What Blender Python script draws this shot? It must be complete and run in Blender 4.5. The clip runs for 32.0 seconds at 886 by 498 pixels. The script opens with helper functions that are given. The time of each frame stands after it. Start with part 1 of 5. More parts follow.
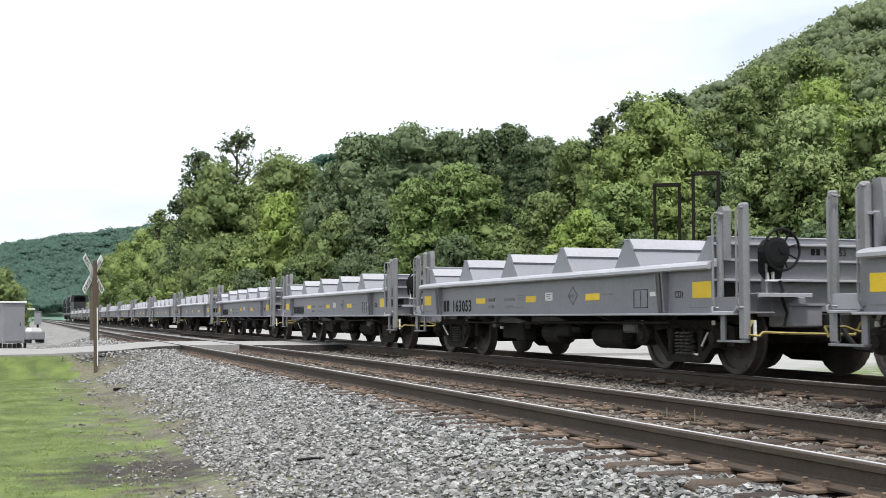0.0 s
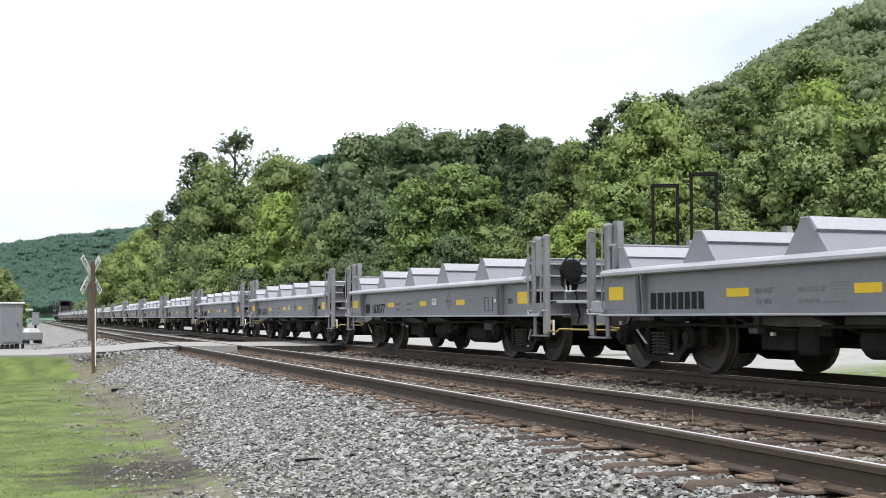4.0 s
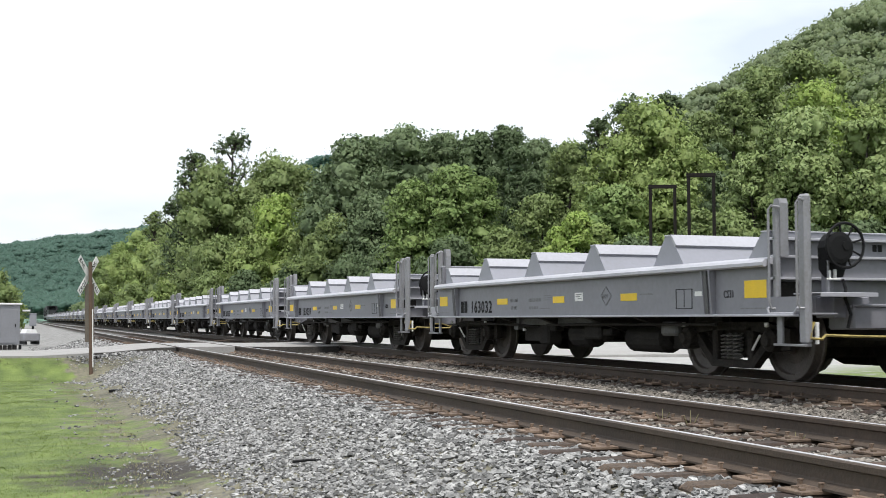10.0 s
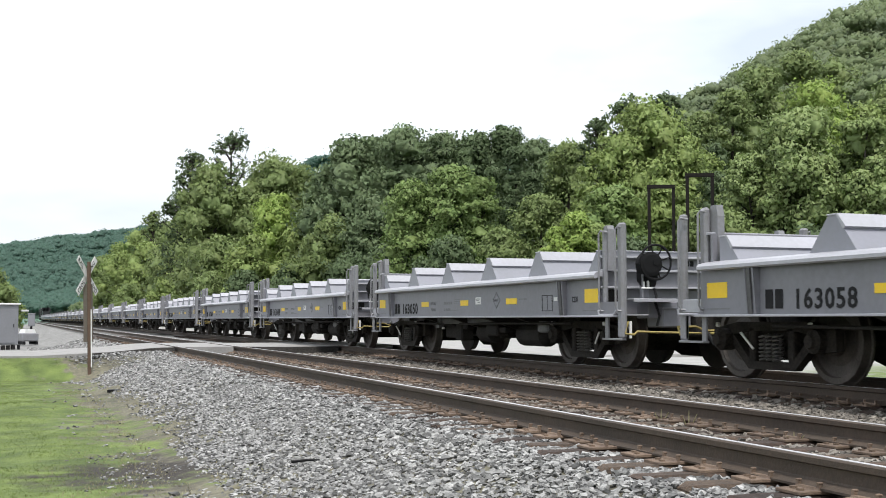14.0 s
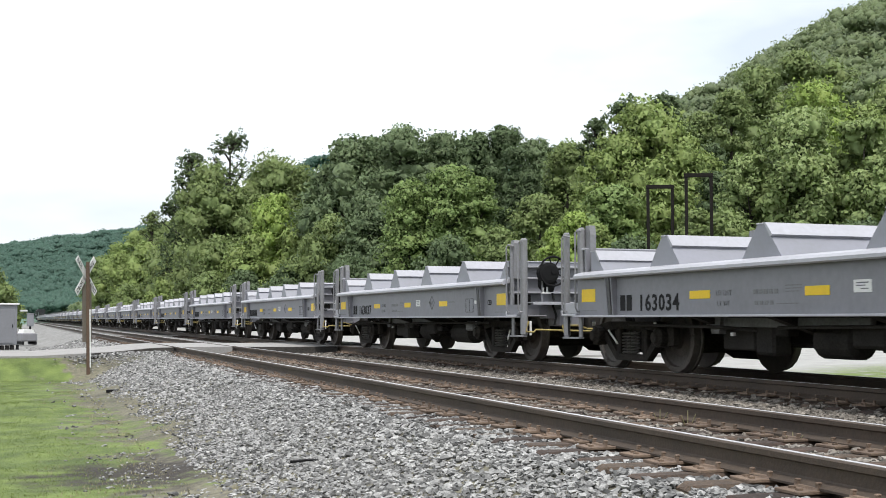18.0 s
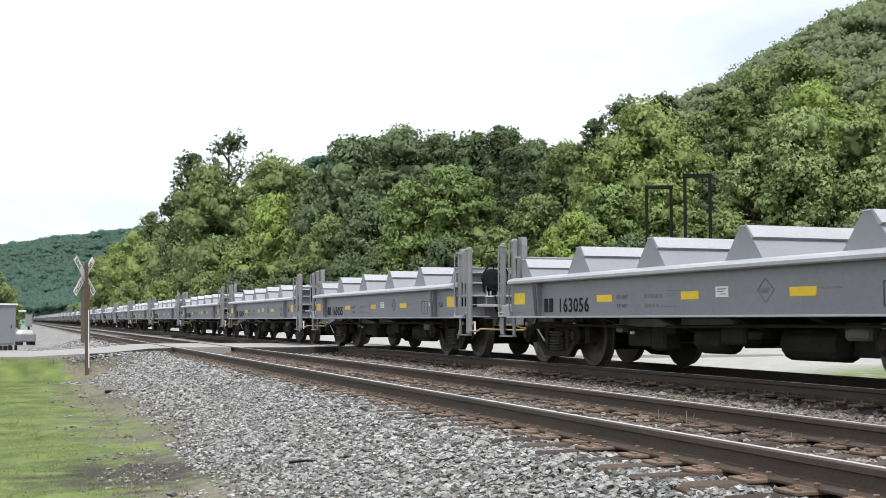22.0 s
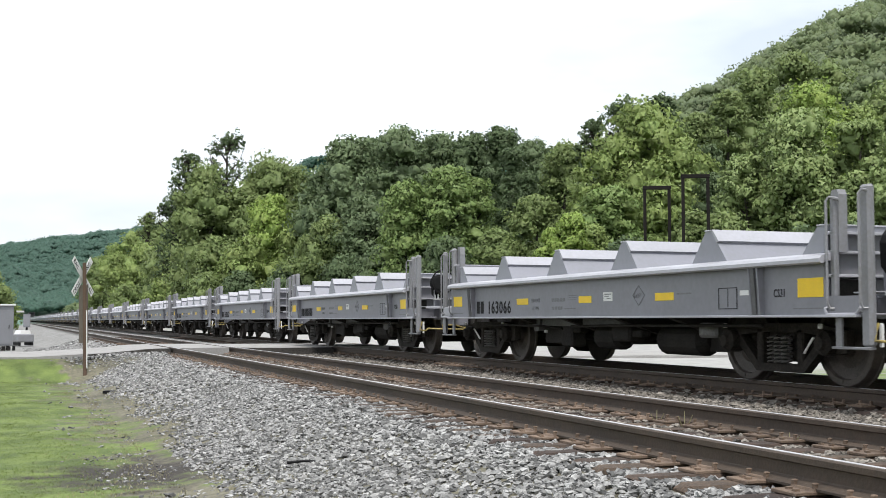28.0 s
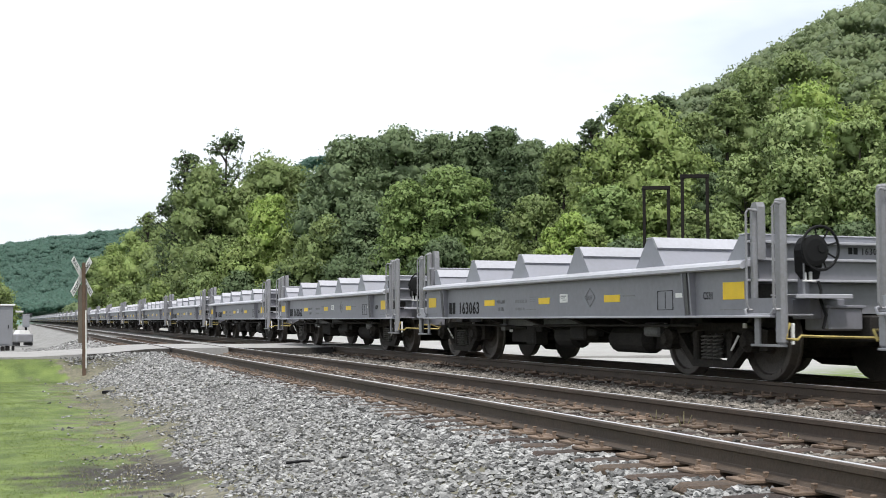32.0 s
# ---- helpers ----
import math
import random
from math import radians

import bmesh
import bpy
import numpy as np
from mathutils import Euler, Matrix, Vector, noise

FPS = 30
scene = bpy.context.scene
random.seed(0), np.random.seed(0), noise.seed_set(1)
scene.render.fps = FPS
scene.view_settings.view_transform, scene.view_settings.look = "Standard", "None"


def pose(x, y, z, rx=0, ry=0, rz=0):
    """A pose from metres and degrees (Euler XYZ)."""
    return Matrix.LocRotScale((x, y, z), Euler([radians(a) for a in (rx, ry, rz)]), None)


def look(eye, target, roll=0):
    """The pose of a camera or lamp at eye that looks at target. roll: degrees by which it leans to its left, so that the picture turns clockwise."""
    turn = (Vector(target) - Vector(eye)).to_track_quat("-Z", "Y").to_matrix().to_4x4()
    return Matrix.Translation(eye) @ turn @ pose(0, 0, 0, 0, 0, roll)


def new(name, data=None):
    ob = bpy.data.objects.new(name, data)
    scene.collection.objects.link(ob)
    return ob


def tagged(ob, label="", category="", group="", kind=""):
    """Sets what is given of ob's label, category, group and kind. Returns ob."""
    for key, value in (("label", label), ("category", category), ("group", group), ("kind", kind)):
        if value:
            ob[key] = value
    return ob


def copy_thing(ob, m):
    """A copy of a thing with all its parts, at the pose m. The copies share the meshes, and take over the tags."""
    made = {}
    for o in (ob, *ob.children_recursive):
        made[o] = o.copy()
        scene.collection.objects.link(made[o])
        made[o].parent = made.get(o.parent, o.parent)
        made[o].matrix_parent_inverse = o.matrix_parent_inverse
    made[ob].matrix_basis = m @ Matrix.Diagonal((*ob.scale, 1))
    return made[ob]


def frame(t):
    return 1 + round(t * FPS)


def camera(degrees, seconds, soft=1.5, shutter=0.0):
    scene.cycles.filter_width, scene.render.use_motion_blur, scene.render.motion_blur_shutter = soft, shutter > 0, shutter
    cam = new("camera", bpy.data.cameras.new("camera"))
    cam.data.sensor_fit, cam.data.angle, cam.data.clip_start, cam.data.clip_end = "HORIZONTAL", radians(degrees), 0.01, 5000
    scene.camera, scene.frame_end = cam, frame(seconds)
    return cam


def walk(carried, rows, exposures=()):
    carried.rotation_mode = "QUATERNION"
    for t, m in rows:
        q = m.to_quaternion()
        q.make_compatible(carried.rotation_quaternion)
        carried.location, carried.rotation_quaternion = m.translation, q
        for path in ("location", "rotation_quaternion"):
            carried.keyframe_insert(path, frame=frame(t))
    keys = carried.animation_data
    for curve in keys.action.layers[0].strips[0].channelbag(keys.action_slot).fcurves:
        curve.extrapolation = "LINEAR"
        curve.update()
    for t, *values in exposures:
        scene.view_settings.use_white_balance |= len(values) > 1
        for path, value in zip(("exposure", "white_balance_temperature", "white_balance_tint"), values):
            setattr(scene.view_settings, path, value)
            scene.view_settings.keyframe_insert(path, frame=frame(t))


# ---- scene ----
cam = camera(40.95, 32.0, soft=0.9, shutter=0.04)
EYE = (0.0, 0.0, 0.69)
FOCAL = 784 / math.tan(radians(40.95) / 2)


def aim(t, right, down):
    """The camera's pose when the track's vanishing point lies that far right of and below the picture's centre."""
    p = math.atan(down / FOCAL)
    w = math.atan(-right * math.cos(p) / FOCAL)
    d = Vector((math.sin(w) * math.cos(p), math.cos(w) * math.cos(p), math.sin(p)))
    return t, look(EYE, Vector(EYE) + d * 50, 0.0)


walk(cam, [
    aim(0.0, -743.4, 121.3), aim(1.0, -744.3, 122.1), aim(3.0, -746.3, 122.5), aim(6.0, -749.0, 122.7),
    aim(9.0, -751.3, 124.0), aim(13.0, -754.0, 124.2), aim(17.0, -756.4, 124.3), aim(19.0, -757.2, 124.4),
    aim(23.0, -760.2, 125.4), aim(28.0, -763.0, 125.9), aim(32.0, -764.4, 126.0)])

# ---- world and light: a bright, thinly overcast summer sky ----
world = bpy.data.worlds.new("world")
scene.world = world
world.use_nodes = True
wn, wl = world.node_tree.nodes, world.node_tree.links
wn.clear()
SUN_EL, SUN_AZ = 67.0, 192.0
sky = wn.new("ShaderNodeTexSky")
sky.sky_type, sky.sun_disc = "NISHITA", False
sky.sun_elevation, sky.sun_rotation = radians(SUN_EL), radians(SUN_AZ)
sky.dust_density = 3.0
sky_gain = wn.new("ShaderNodeVectorMath")
sky_gain.operation = "SCALE"
sky_gain.inputs["Scale"].default_value = 0.13
wl.new(sky.outputs[0], sky_gain.inputs[0])
w_co = wn.new("ShaderNodeTexCoord")
w_map = wn.new("ShaderNodeMapping")
w_map.inputs["Scale"].default_value = (1.0, 1.0, 3.2)
w_noise = wn.new("ShaderNodeTexNoise")
w_noise.inputs["Scale"].default_value = 2.3
w_noise.inputs["Detail"].default_value = 5.0
w_ramp = wn.new("ShaderNodeValToRGB")
w_ramp.color_ramp.elements[0].position, w_ramp.color_ramp.elements[0].color = 0.34, (0.55, 0.55, 0.55, 1)
w_ramp.color_ramp.elements[1].position, w_ramp.color_ramp.elements[1].color = 0.56, (1, 1, 1, 1)
w_mix = wn.new("ShaderNodeMixRGB")
w_mix.inputs[2].default_value = (1.02, 1.08, 1.15, 1)
w_bg = wn.new("ShaderNodeBackground")
w_bg.inputs["Strength"].default_value = 1.0
w_out = wn.new("ShaderNodeOutputWorld")
wl.new(w_co.outputs["Generated"], w_map.inputs[0])
wl.new(w_map.outputs[0], w_noise.inputs["Vector"])
wl.new(w_noise.outputs[0], w_ramp.inputs[0])
wl.new(w_ramp.outputs[0], w_mix.inputs[0])
wl.new(sky_gain.outputs[0], w_mix.inputs[1])
wl.new(w_mix.outputs[0], w_bg.inputs["Color"])
wl.new(w_bg.outputs[0], w_out.inputs["Surface"])

sun_data = bpy.data.lights.new("sun", "SUN")
sun_data.energy, sun_data.angle, sun_data.color = 2.8, radians(9.0), (1.0, 0.97, 0.92)
sun = new("sun", sun_data)
sd = Vector((math.sin(radians(SUN_AZ)) * math.cos(radians(SUN_EL)), math.cos(radians(SUN_AZ)) * math.cos(radians(SUN_EL)), math.sin(radians(SUN_EL))))
sun.matrix_world = look(sd * 200, (0, 0, 0))
scene.view_settings.exposure = 0.25


# ---- materials ----
def mat(name, base, rough=0.6, metal=0.0, dark=None, scale=6.0, fine=60.0, amount=0.5, bump=0.15, bump_scale=80.0,
        spread=0.08, space="Object", spec=0.5, island=False, hue=0.0, relief=0.02):
    """A node material: two scales of colour variation between base and dark, fine relief, a random shade for each object or island."""
    m = bpy.data.materials.new(name)
    m.use_nodes = True
    n, l = m.node_tree.nodes, m.node_tree.links
    b = n["Principled BSDF"]
    b.inputs["Roughness"].default_value, b.inputs["Metallic"].default_value = rough, metal
    b.inputs["Specular IOR Level"].default_value = spec
    dark = dark or tuple(c * 0.6 for c in base)
    co = n.new("ShaderNodeTexCoord")
    big, small = n.new("ShaderNodeTexNoise"), n.new("ShaderNodeTexNoise")
    for q, s in ((big, scale), (small, fine)):
        q.inputs["Scale"].default_value, q.inputs["Detail"].default_value = s, 4.0
        l.new(co.outputs[space], q.inputs["Vector"])
    add = n.new("ShaderNodeMath")
    add.operation = "MULTIPLY_ADD"
    add.inputs[1].default_value = 0.5
    l.new(small.outputs[0], add.inputs[0])
    half = n.new("ShaderNodeMath")
    half.operation = "MULTIPLY"
    half.inputs[1].default_value = 0.5
    l.new(big.outputs[0], half.inputs[0])
    l.new(half.outputs[0], add.inputs[2])
    ramp = n.new("ShaderNodeValToRGB")
    ramp.color_ramp.elements[0].position, ramp.color_ramp.elements[1].position = 0.36, 0.64
    ramp.color_ramp.elements[0].color = tuple(base[i] + (dark[i] - base[i]) * amount for i in range(3)) + (1,)
    ramp.color_ramp.elements[1].color = (*base, 1)
    l.new(add.outputs[0], ramp.inputs[0])
    hs = n.new("ShaderNodeHueSaturation")
    l.new(ramp.outputs[0], hs.inputs["Color"])
    if island:
        rnd = n.new("ShaderNodeNewGeometry").outputs["Random Per Island"]
    else:
        rnd = n.new("ShaderNodeObjectInfo").outputs["Random"]
    mr = n.new("ShaderNodeMapRange")
    mr.inputs["To Min"].default_value, mr.inputs["To Max"].default_value = 1 - spread, 1 + spread
    l.new(rnd, mr.inputs["Value"])
    l.new(mr.outputs[0], hs.inputs["Value"])
    if hue:
        mh = n.new("ShaderNodeMapRange")
        mh.inputs["To Min"].default_value, mh.inputs["To Max"].default_value = 0.5 - hue, 0.5 + hue
        l.new(rnd, mh.inputs["Value"])
        l.new(mh.outputs[0], hs.inputs["Hue"])
    l.new(hs.outputs[0], b.inputs["Base Color"])
    if bump:
        bp, bn = n.new("ShaderNodeBump"), n.new("ShaderNodeTexNoise")
        bn.inputs["Scale"].default_value, bn.inputs["Detail"].default_value = bump_scale, 3.0
        l.new(co.outputs[space], bn.inputs["Vector"])
        bp.inputs["Strength"].default_value, bp.inputs["Distance"].default_value = bump, relief
        l.new(bn.outputs[0], bp.inputs["Height"])
        l.new(bp.outputs[0], b.inputs["Normal"])
    return m


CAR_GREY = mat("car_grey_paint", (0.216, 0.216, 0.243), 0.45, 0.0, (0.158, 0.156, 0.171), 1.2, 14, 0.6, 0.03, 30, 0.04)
# lighter grey for chords, flanges and ribs: the light they catch is painted in
CAR_LIT_EDGE = mat("car_lit_edge", (0.40, 0.40, 0.44), 0.4, 0.0, (0.31, 0.31, 0.33), 2, 20, 0.6, 0.03, 30, 0.04)
# the wagon's own paint, lightened: skylight on the saddles is put into the colour
SLAB_SKYLIT = mat("saddle_skylit_grey", (0.255, 0.257, 0.298), 0.38, 0.0, (0.215, 0.22, 0.235), 1.5, 18, 0.6, 0.03, 30, 0.04)
POST_GREY = mat("post_grey_paint", (0.238, 0.24, 0.262), 0.45, 0.0, (0.17, 0.165, 0.16), 3, 30, 0.7, 0.05, 40, 0.06)
UNDER = mat("underframe_grime_and_shade", (0.016, 0.015, 0.0145), 0.75, 0.0, (0.042, 0.038, 0.035), 3, 40, 0.8, 0.3, 60, 0.12, spec=0.2)
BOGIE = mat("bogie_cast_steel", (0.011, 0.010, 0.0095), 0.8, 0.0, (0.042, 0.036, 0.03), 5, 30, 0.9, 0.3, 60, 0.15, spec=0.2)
SPRING = mat("spring_steel", (0.16, 0.157, 0.15), 0.5, 0.3, (0.05, 0.045, 0.04), 6, 60, 0.7, 0.1, 60, 0.1)
WHEEL = mat("wheel_steel", (0.085, 0.073, 0.064), 0.6, 0.2, (0.03, 0.025, 0.022), 5, 50, 0.8, 0.2, 60, 0.1)
BLACK = mat("black_iron", (0.010, 0.010, 0.011), 0.7, 0.0, (0.008, 0.008, 0.008), 5, 40, 0.5, 0.1, 40, 0.05, spec=0.2)
INK = mat("stencil_black", (0.012, 0.012, 0.013), 0.7, 0.0, (0.035, 0.035, 0.037), 9, 70, 0.5, 0.0, 40, 0.05, spec=0.15)
INK_FADED = mat("stencil_faded", (0.12, 0.12, 0.128), 0.6, 0.0, (0.25, 0.25, 0.26), 30, 120, 0.7, 0.0, 40, 0.05)
YELLOW = mat("yellow_reflector", (0.86, 0.58, 0.012), 0.4, 0.0, (0.66, 0.44, 0.02), 8, 70, 0.5, 0.02, 40, 0.1)
YELLOW_ROD = mat("yellow_rod", (0.42, 0.33, 0.09), 0.6, 0.0, (0.16, 0.12, 0.05), 8, 60, 0.8, 0.1, 40, 0.1)
# dark grey that paints in the shade inside the side stiffeners
WEB_SHADE = mat("web_shade_grey", (0.07, 0.07, 0.073), 0.6, 0.0, (0.12, 0.12, 0.122), 3, 30, 0.8, 0.1, 40, 0.1)
MID_GREY = mat("dark_grey_paint", (0.15, 0.15, 0.152), 0.6, 0.0, (0.05, 0.05, 0.05), 3, 30, 0.8, 0.1, 40, 0.1)
WHITE = mat("white_paint", (0.74, 0.74, 0.73), 0.5, 0.0, (0.55, 0.54, 0.52), 6, 50, 0.5, 0.03, 40, 0.05)
RAIL_SIDE = mat("rail_rust", (0.072, 0.051, 0.036), 0.75, 0.0, (0.036, 0.027, 0.021), 2.5, 35, 0.8, 0.2, 60, 0.05)
RAIL_TOP = mat("rail_polished", (0.66, 0.66, 0.68), 0.35, 0.3, (0.45, 0.44, 0.43), 3, 40, 0.6, 0.03, 60, 0.02)
TIE = mat("tie_wood", (0.088, 0.056, 0.040), 0.9, 0.0, (0.028, 0.022, 0.018), 5, 45, 0.95, 0.6, 50, 0.45, hue=0.012)
PLATE = mat("plate_rust", (0.20, 0.142, 0.10), 0.75, 0.0, (0.085, 0.058, 0.044), 12, 90, 0.8, 0.3, 80, 0.25)
STONE = mat("ballast_stone", (0.315, 0.311, 0.303), 0.8, 0.0, (0.12, 0.118, 0.115), 10, 60, 0.9, 0.3, 90, 0.7, island=True)
STONE_ONE = mat("ballast_single_stone", (0.315, 0.311, 0.303), 0.8, 0.0, (0.12, 0.118, 0.115), 10, 60, 0.9, 0.3, 90, 0.7)
STONE_DIRTY = mat("ballast_stained", (0.24, 0.218, 0.19), 0.85, 0.0, (0.075, 0.063, 0.052), 6, 60, 0.9, 0.3, 90, 0.6, island=True)
BARK = mat("bark", (0.055, 0.045, 0.037), 0.9, 0.0, (0.028, 0.023, 0.02), 3, 30, 0.8, 0.6, 25, 0.2)


def leaf_mat(name, base, spread=0.045, hue=0.008, through_leaf=0.34):
    m = mat(name, base, 0.55, 0.0, tuple(c * 0.55 for c in base), 0.5, 3.0, 0.45, 0.25, 5.0, spread, island=True, hue=hue, spec=0.25, relief=0.12)
    n, l = m.node_tree.nodes, m.node_tree.links
    b, o = n["Principled BSDF"], n["Material Output"]
    tr, mx = n.new("ShaderNodeBsdfTranslucent"), n.new("ShaderNodeMixShader")
    col = b.inputs["Base Color"].links[0].from_socket
    l.new(col, tr.inputs["Color"])
    mx.inputs[0].default_value = through_leaf
    l.new(b.outputs[0], mx.inputs[1])
    l.new(tr.outputs[0], mx.inputs[2])
    l.new(mx.outputs[0], o.inputs["Surface"])
    return m


LEAF_MID = leaf_mat("leaf_mid", (0.235, 0.305, 0.115))
LEAF_DEEP = leaf_mat("leaf_deep", (0.135, 0.19, 0.09))
LEAF_LIGHT = leaf_mat("leaf_light", (0.30, 0.385, 0.13))
LEAF_LIME = leaf_mat("leaf_lime", (0.335, 0.45, 0.12))
LEAF_PALE = leaf_mat("leaf_pale", (0.31, 0.395, 0.16))
LEAF_BLUE = leaf_mat("leaf_blue", (0.185, 0.25, 0.125))
LEAF_OLIVE = leaf_mat("leaf_olive", (0.25, 0.345, 0.12))
# pale, bluish distance haze is put into the leaf colours of the far woods
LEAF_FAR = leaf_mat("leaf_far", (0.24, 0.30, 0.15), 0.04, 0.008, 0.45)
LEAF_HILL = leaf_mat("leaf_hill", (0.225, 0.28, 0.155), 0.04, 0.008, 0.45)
LEAF_HAZE_TINT = leaf_mat("leaf_haze_tint", (0.15, 0.255, 0.20), 0.03, 0.006, 0.6)


# ---- mesh builder ----
class Bld:
    def __init__(self):
        self.v, self.f = [], []

    def add(self, vs, fs):
        o = len(self.v)
        self.v += [tuple(p) for p in vs]
        self.f += [tuple(i + o for i in q) for q in fs]
        return self

    def box(self, x0, x1, y0, y1, z0, z1, c=0.0):
        """A box; c: the width of its chamfered edges."""
        mid = ((x0 + x1) / 2, (y0 + y1) / 2, (z0 + z1) / 2)
        h = (abs(x1 - x0) / 2, abs(y1 - y0) / 2, abs(z1 - z0) / 2)
        if c <= 0:
            vs = [(mid[0] + sx * h[0], mid[1] + sy * h[1], mid[2] + sz * h[2]) for sx in (-1, 1) for sy in (-1, 1) for sz in (-1, 1)]
            return self.add(vs, [(0, 1, 3, 2), (4, 6, 7, 5), (0, 4, 5, 1), (2, 3, 7, 6), (0, 2, 6, 4), (1, 5, 7, 3)])
        c = min(c, *(q * 0.9 for q in h))
        idx, vs, fs = {}, [], []
        for s in [(a, b, d) for a in (-1, 1) for b in (-1, 1) for d in (-1, 1)]:
            for ax in range(3):
                idx[s, ax] = len(vs)
                vs.append(tuple(mid[k] + s[k] * (h[k] if k == ax else h[k] - c) for k in range(3)))
        for ax in range(3):
            p, q = (ax + 1) % 3, (ax + 2) % 3
            for sg in (-1, 1):
                ring = []
                for u, w in ((-1, -1), (1, -1), (1, 1), (-1, 1)):
                    s = [0, 0, 0]
                    s[ax], s[p], s[q] = sg, u, w
                    ring.append(idx[tuple(s), ax])
                fs.append(tuple(ring if sg > 0 else ring[::-1]))
            for u in (-1, 1):
                for w in (-1, 1):
                    e = []
                    for t_ in (-1, 1):
                        s = [0, 0, 0]
                        s[ax], s[p], s[q] = t_, u, w
                        e.append(tuple(s))
                    r = (idx[e[0], p], idx[e[1], p], idx[e[1], q], idx[e[0], q])
                    fs.append(r if u * w < 0 else r[::-1])
        for s in [(a, b, d) for a in (-1, 1) for b in (-1, 1) for d in (-1, 1)]:
            r = (idx[s, 0], idx[s, 1], idx[s, 2])
            fs.append(r if s[0] * s[1] * s[2] > 0 else r[::-1])
        return self.add(vs, fs)

    def prism(self, poly, axis, a, b):
        """A polygon (in the two other axes, in order) drawn out along an axis from a to b."""
        n = len(poly)

        def p3(q, t):
            return ((t, q[0], q[1]), (q[0], t, q[1]), (q[0], q[1], t))[axis]
        vs = [p3(q, a) for q in poly] + [p3(q, b) for q in poly]
        fs = [tuple(range(n))[::-1], tuple(range(n, 2 * n))]
        fs += [(i, (i + 1) % n, (i + 1) % n + n, i + n) for i in range(n)]
        return self.add(vs, fs)

    def tube(self, pts, r, n=6, r2=None):
        pts = [Vector(p) for p in pts]
        vs, fs = [], []
        for i, p in enumerate(pts):
            d = (pts[min(i + 1, len(pts) - 1)] - pts[max(i - 1, 0)]).normalized()
            u = d.orthogonal().normalized() if i == 0 else (u - d * u.dot(d)).normalized()
            w = d.cross(u)
            rr = r if r2 is None else r + (r2 - r) * i / max(1, len(pts) - 1)
            vs += [p + (u * math.cos(k * math.tau / n) + w * math.sin(k * math.tau / n)) * rr for k in range(n)]
        for i in range(len(pts) - 1):
            fs += [(i * n + k, i * n + (k + 1) % n, (i + 1) * n + (k + 1) % n, (i + 1) * n + k) for k in range(n)]
        fs += [tuple(range(n))[::-1], tuple(range((len(pts) - 1) * n, len(pts) * n))]
        return self.add(vs, fs)

    def lathe(self, prof, axis=0, n=20, at=(0, 0, 0)):
        """Turns (along, radius) round an axis."""
        vs, fs = [], []
        for a, r in prof:
            for k in range(n):
                c, s = r * math.cos(k * math.tau / n), r * math.sin(k * math.tau / n)
                q = ((a, c, s), (c, a, s), (c, s, a))[axis]
                vs.append((q[0] + at[0], q[1] + at[1], q[2] + at[2]))
        for i in range(len(prof) - 1):
            fs += [(i * n + k, i * n + (k + 1) % n, (i + 1) * n + (k + 1) % n, (i + 1) * n + k) for k in range(n)]
        fs += [tuple(range(n))[::-1], tuple(range((len(prof) - 1) * n, len(prof) * n))]
        return self.add(vs, fs)

    def mesh(self, name, material, smooth=False):
        me = bpy.data.meshes.new(name)
        me.from_pydata(self.v, [], self.f)
        me.materials.append(material)
        bm = bmesh.new()
        bm.from_mesh(me)
        bmesh.ops.recalc_face_normals(bm, faces=bm.faces)
        bm.to_mesh(me)
        bm.free()
        if smooth:
            me.shade_smooth()
        return me


def part(name, bld, material, parent, label="", at=(0, 0, 0), smooth=False, mesh=None):
    ob = new(name, mesh or bld.mesh(name, material, smooth))
    ob.parent = parent
    ob.location = at
    if label:
        tagged(ob, label)
    return ob


def empty(name, m, label, category, group="", kind=""):
    ob = new(name)
    ob.empty_display_size = 0.2
    ob.matrix_basis = m
    return tagged(ob, label, category, group, kind)


# ---- ground: one sheet, from the verge to the wooded hills ----
R_NEAR, R_FAR, GAUGE = 3.83, 8.10, 1.505
T_NEAR, T_FAR = R_NEAR + GAUGE / 2, R_FAR + GAUGE / 2


def ss(a, b, x):
    t = min(1.0, max(0.0, (x - a) / (b - a)))
    return t * t * (3 - 2 * t)


def ramp(a, b, x):
    return min(1.0, max(0.0, (x - a) / (b - a)))


def hill(x, y):
    """Height of the hills above the valley floor."""
    wob = 7 * noise.noise((x / 90, y / 90, 3.1)) + 3 * noise.noise((x / 30, y / 30, 7.7))
    z = 0.0
    side = ss(62, 240, x)
    z += side * (50 + 34 * ss(450, 215, y) + 64 * ss(600, 860, y) * ss(1080, 900, y) + wob) * (1 - 0.7 * ss(950, 1400, y))
    far = math.exp(-(((x - 140) / 350) ** 2 + ((y - 1420) / 300) ** 2))
    z += far * (88 + wob)
    left = ss(-95, -260, x) * ss(150, 420, y)
    z += left * (40 + wob)
    return z


def ground_z(x, y):
    z = -0.75 + 0.05 * noise.noise((x / 3, y / 3, 0.5)) + 0.03 * noise.noise((x, y, 0.5))
    bed = -0.212
    z = z + (-0.222 - z) * ss(29.4, 30.4, y)
    z -= 0.16 * ss(36.5, 39, y) + 0.3 * ss(40, 52, y)
    z = z + (bed - z) * ramp(1.55, 3.15, x)
    z += 0.085 * ss(28.6, 30.4, y) * ss(31.0, 30.5, y) * ramp(1.6, 2.6, x) * ramp(3.75, 3.55, x)
    z = z + (-0.42 - z) * ramp(10.6, 11.6, x)
    z += 0.05 * noise.noise((x / 4, y / 4, 9.0)) * ramp(11.6, 14, x)
    z += 1.2 * ss(20, 45, x)
    return z + hill(x, y)


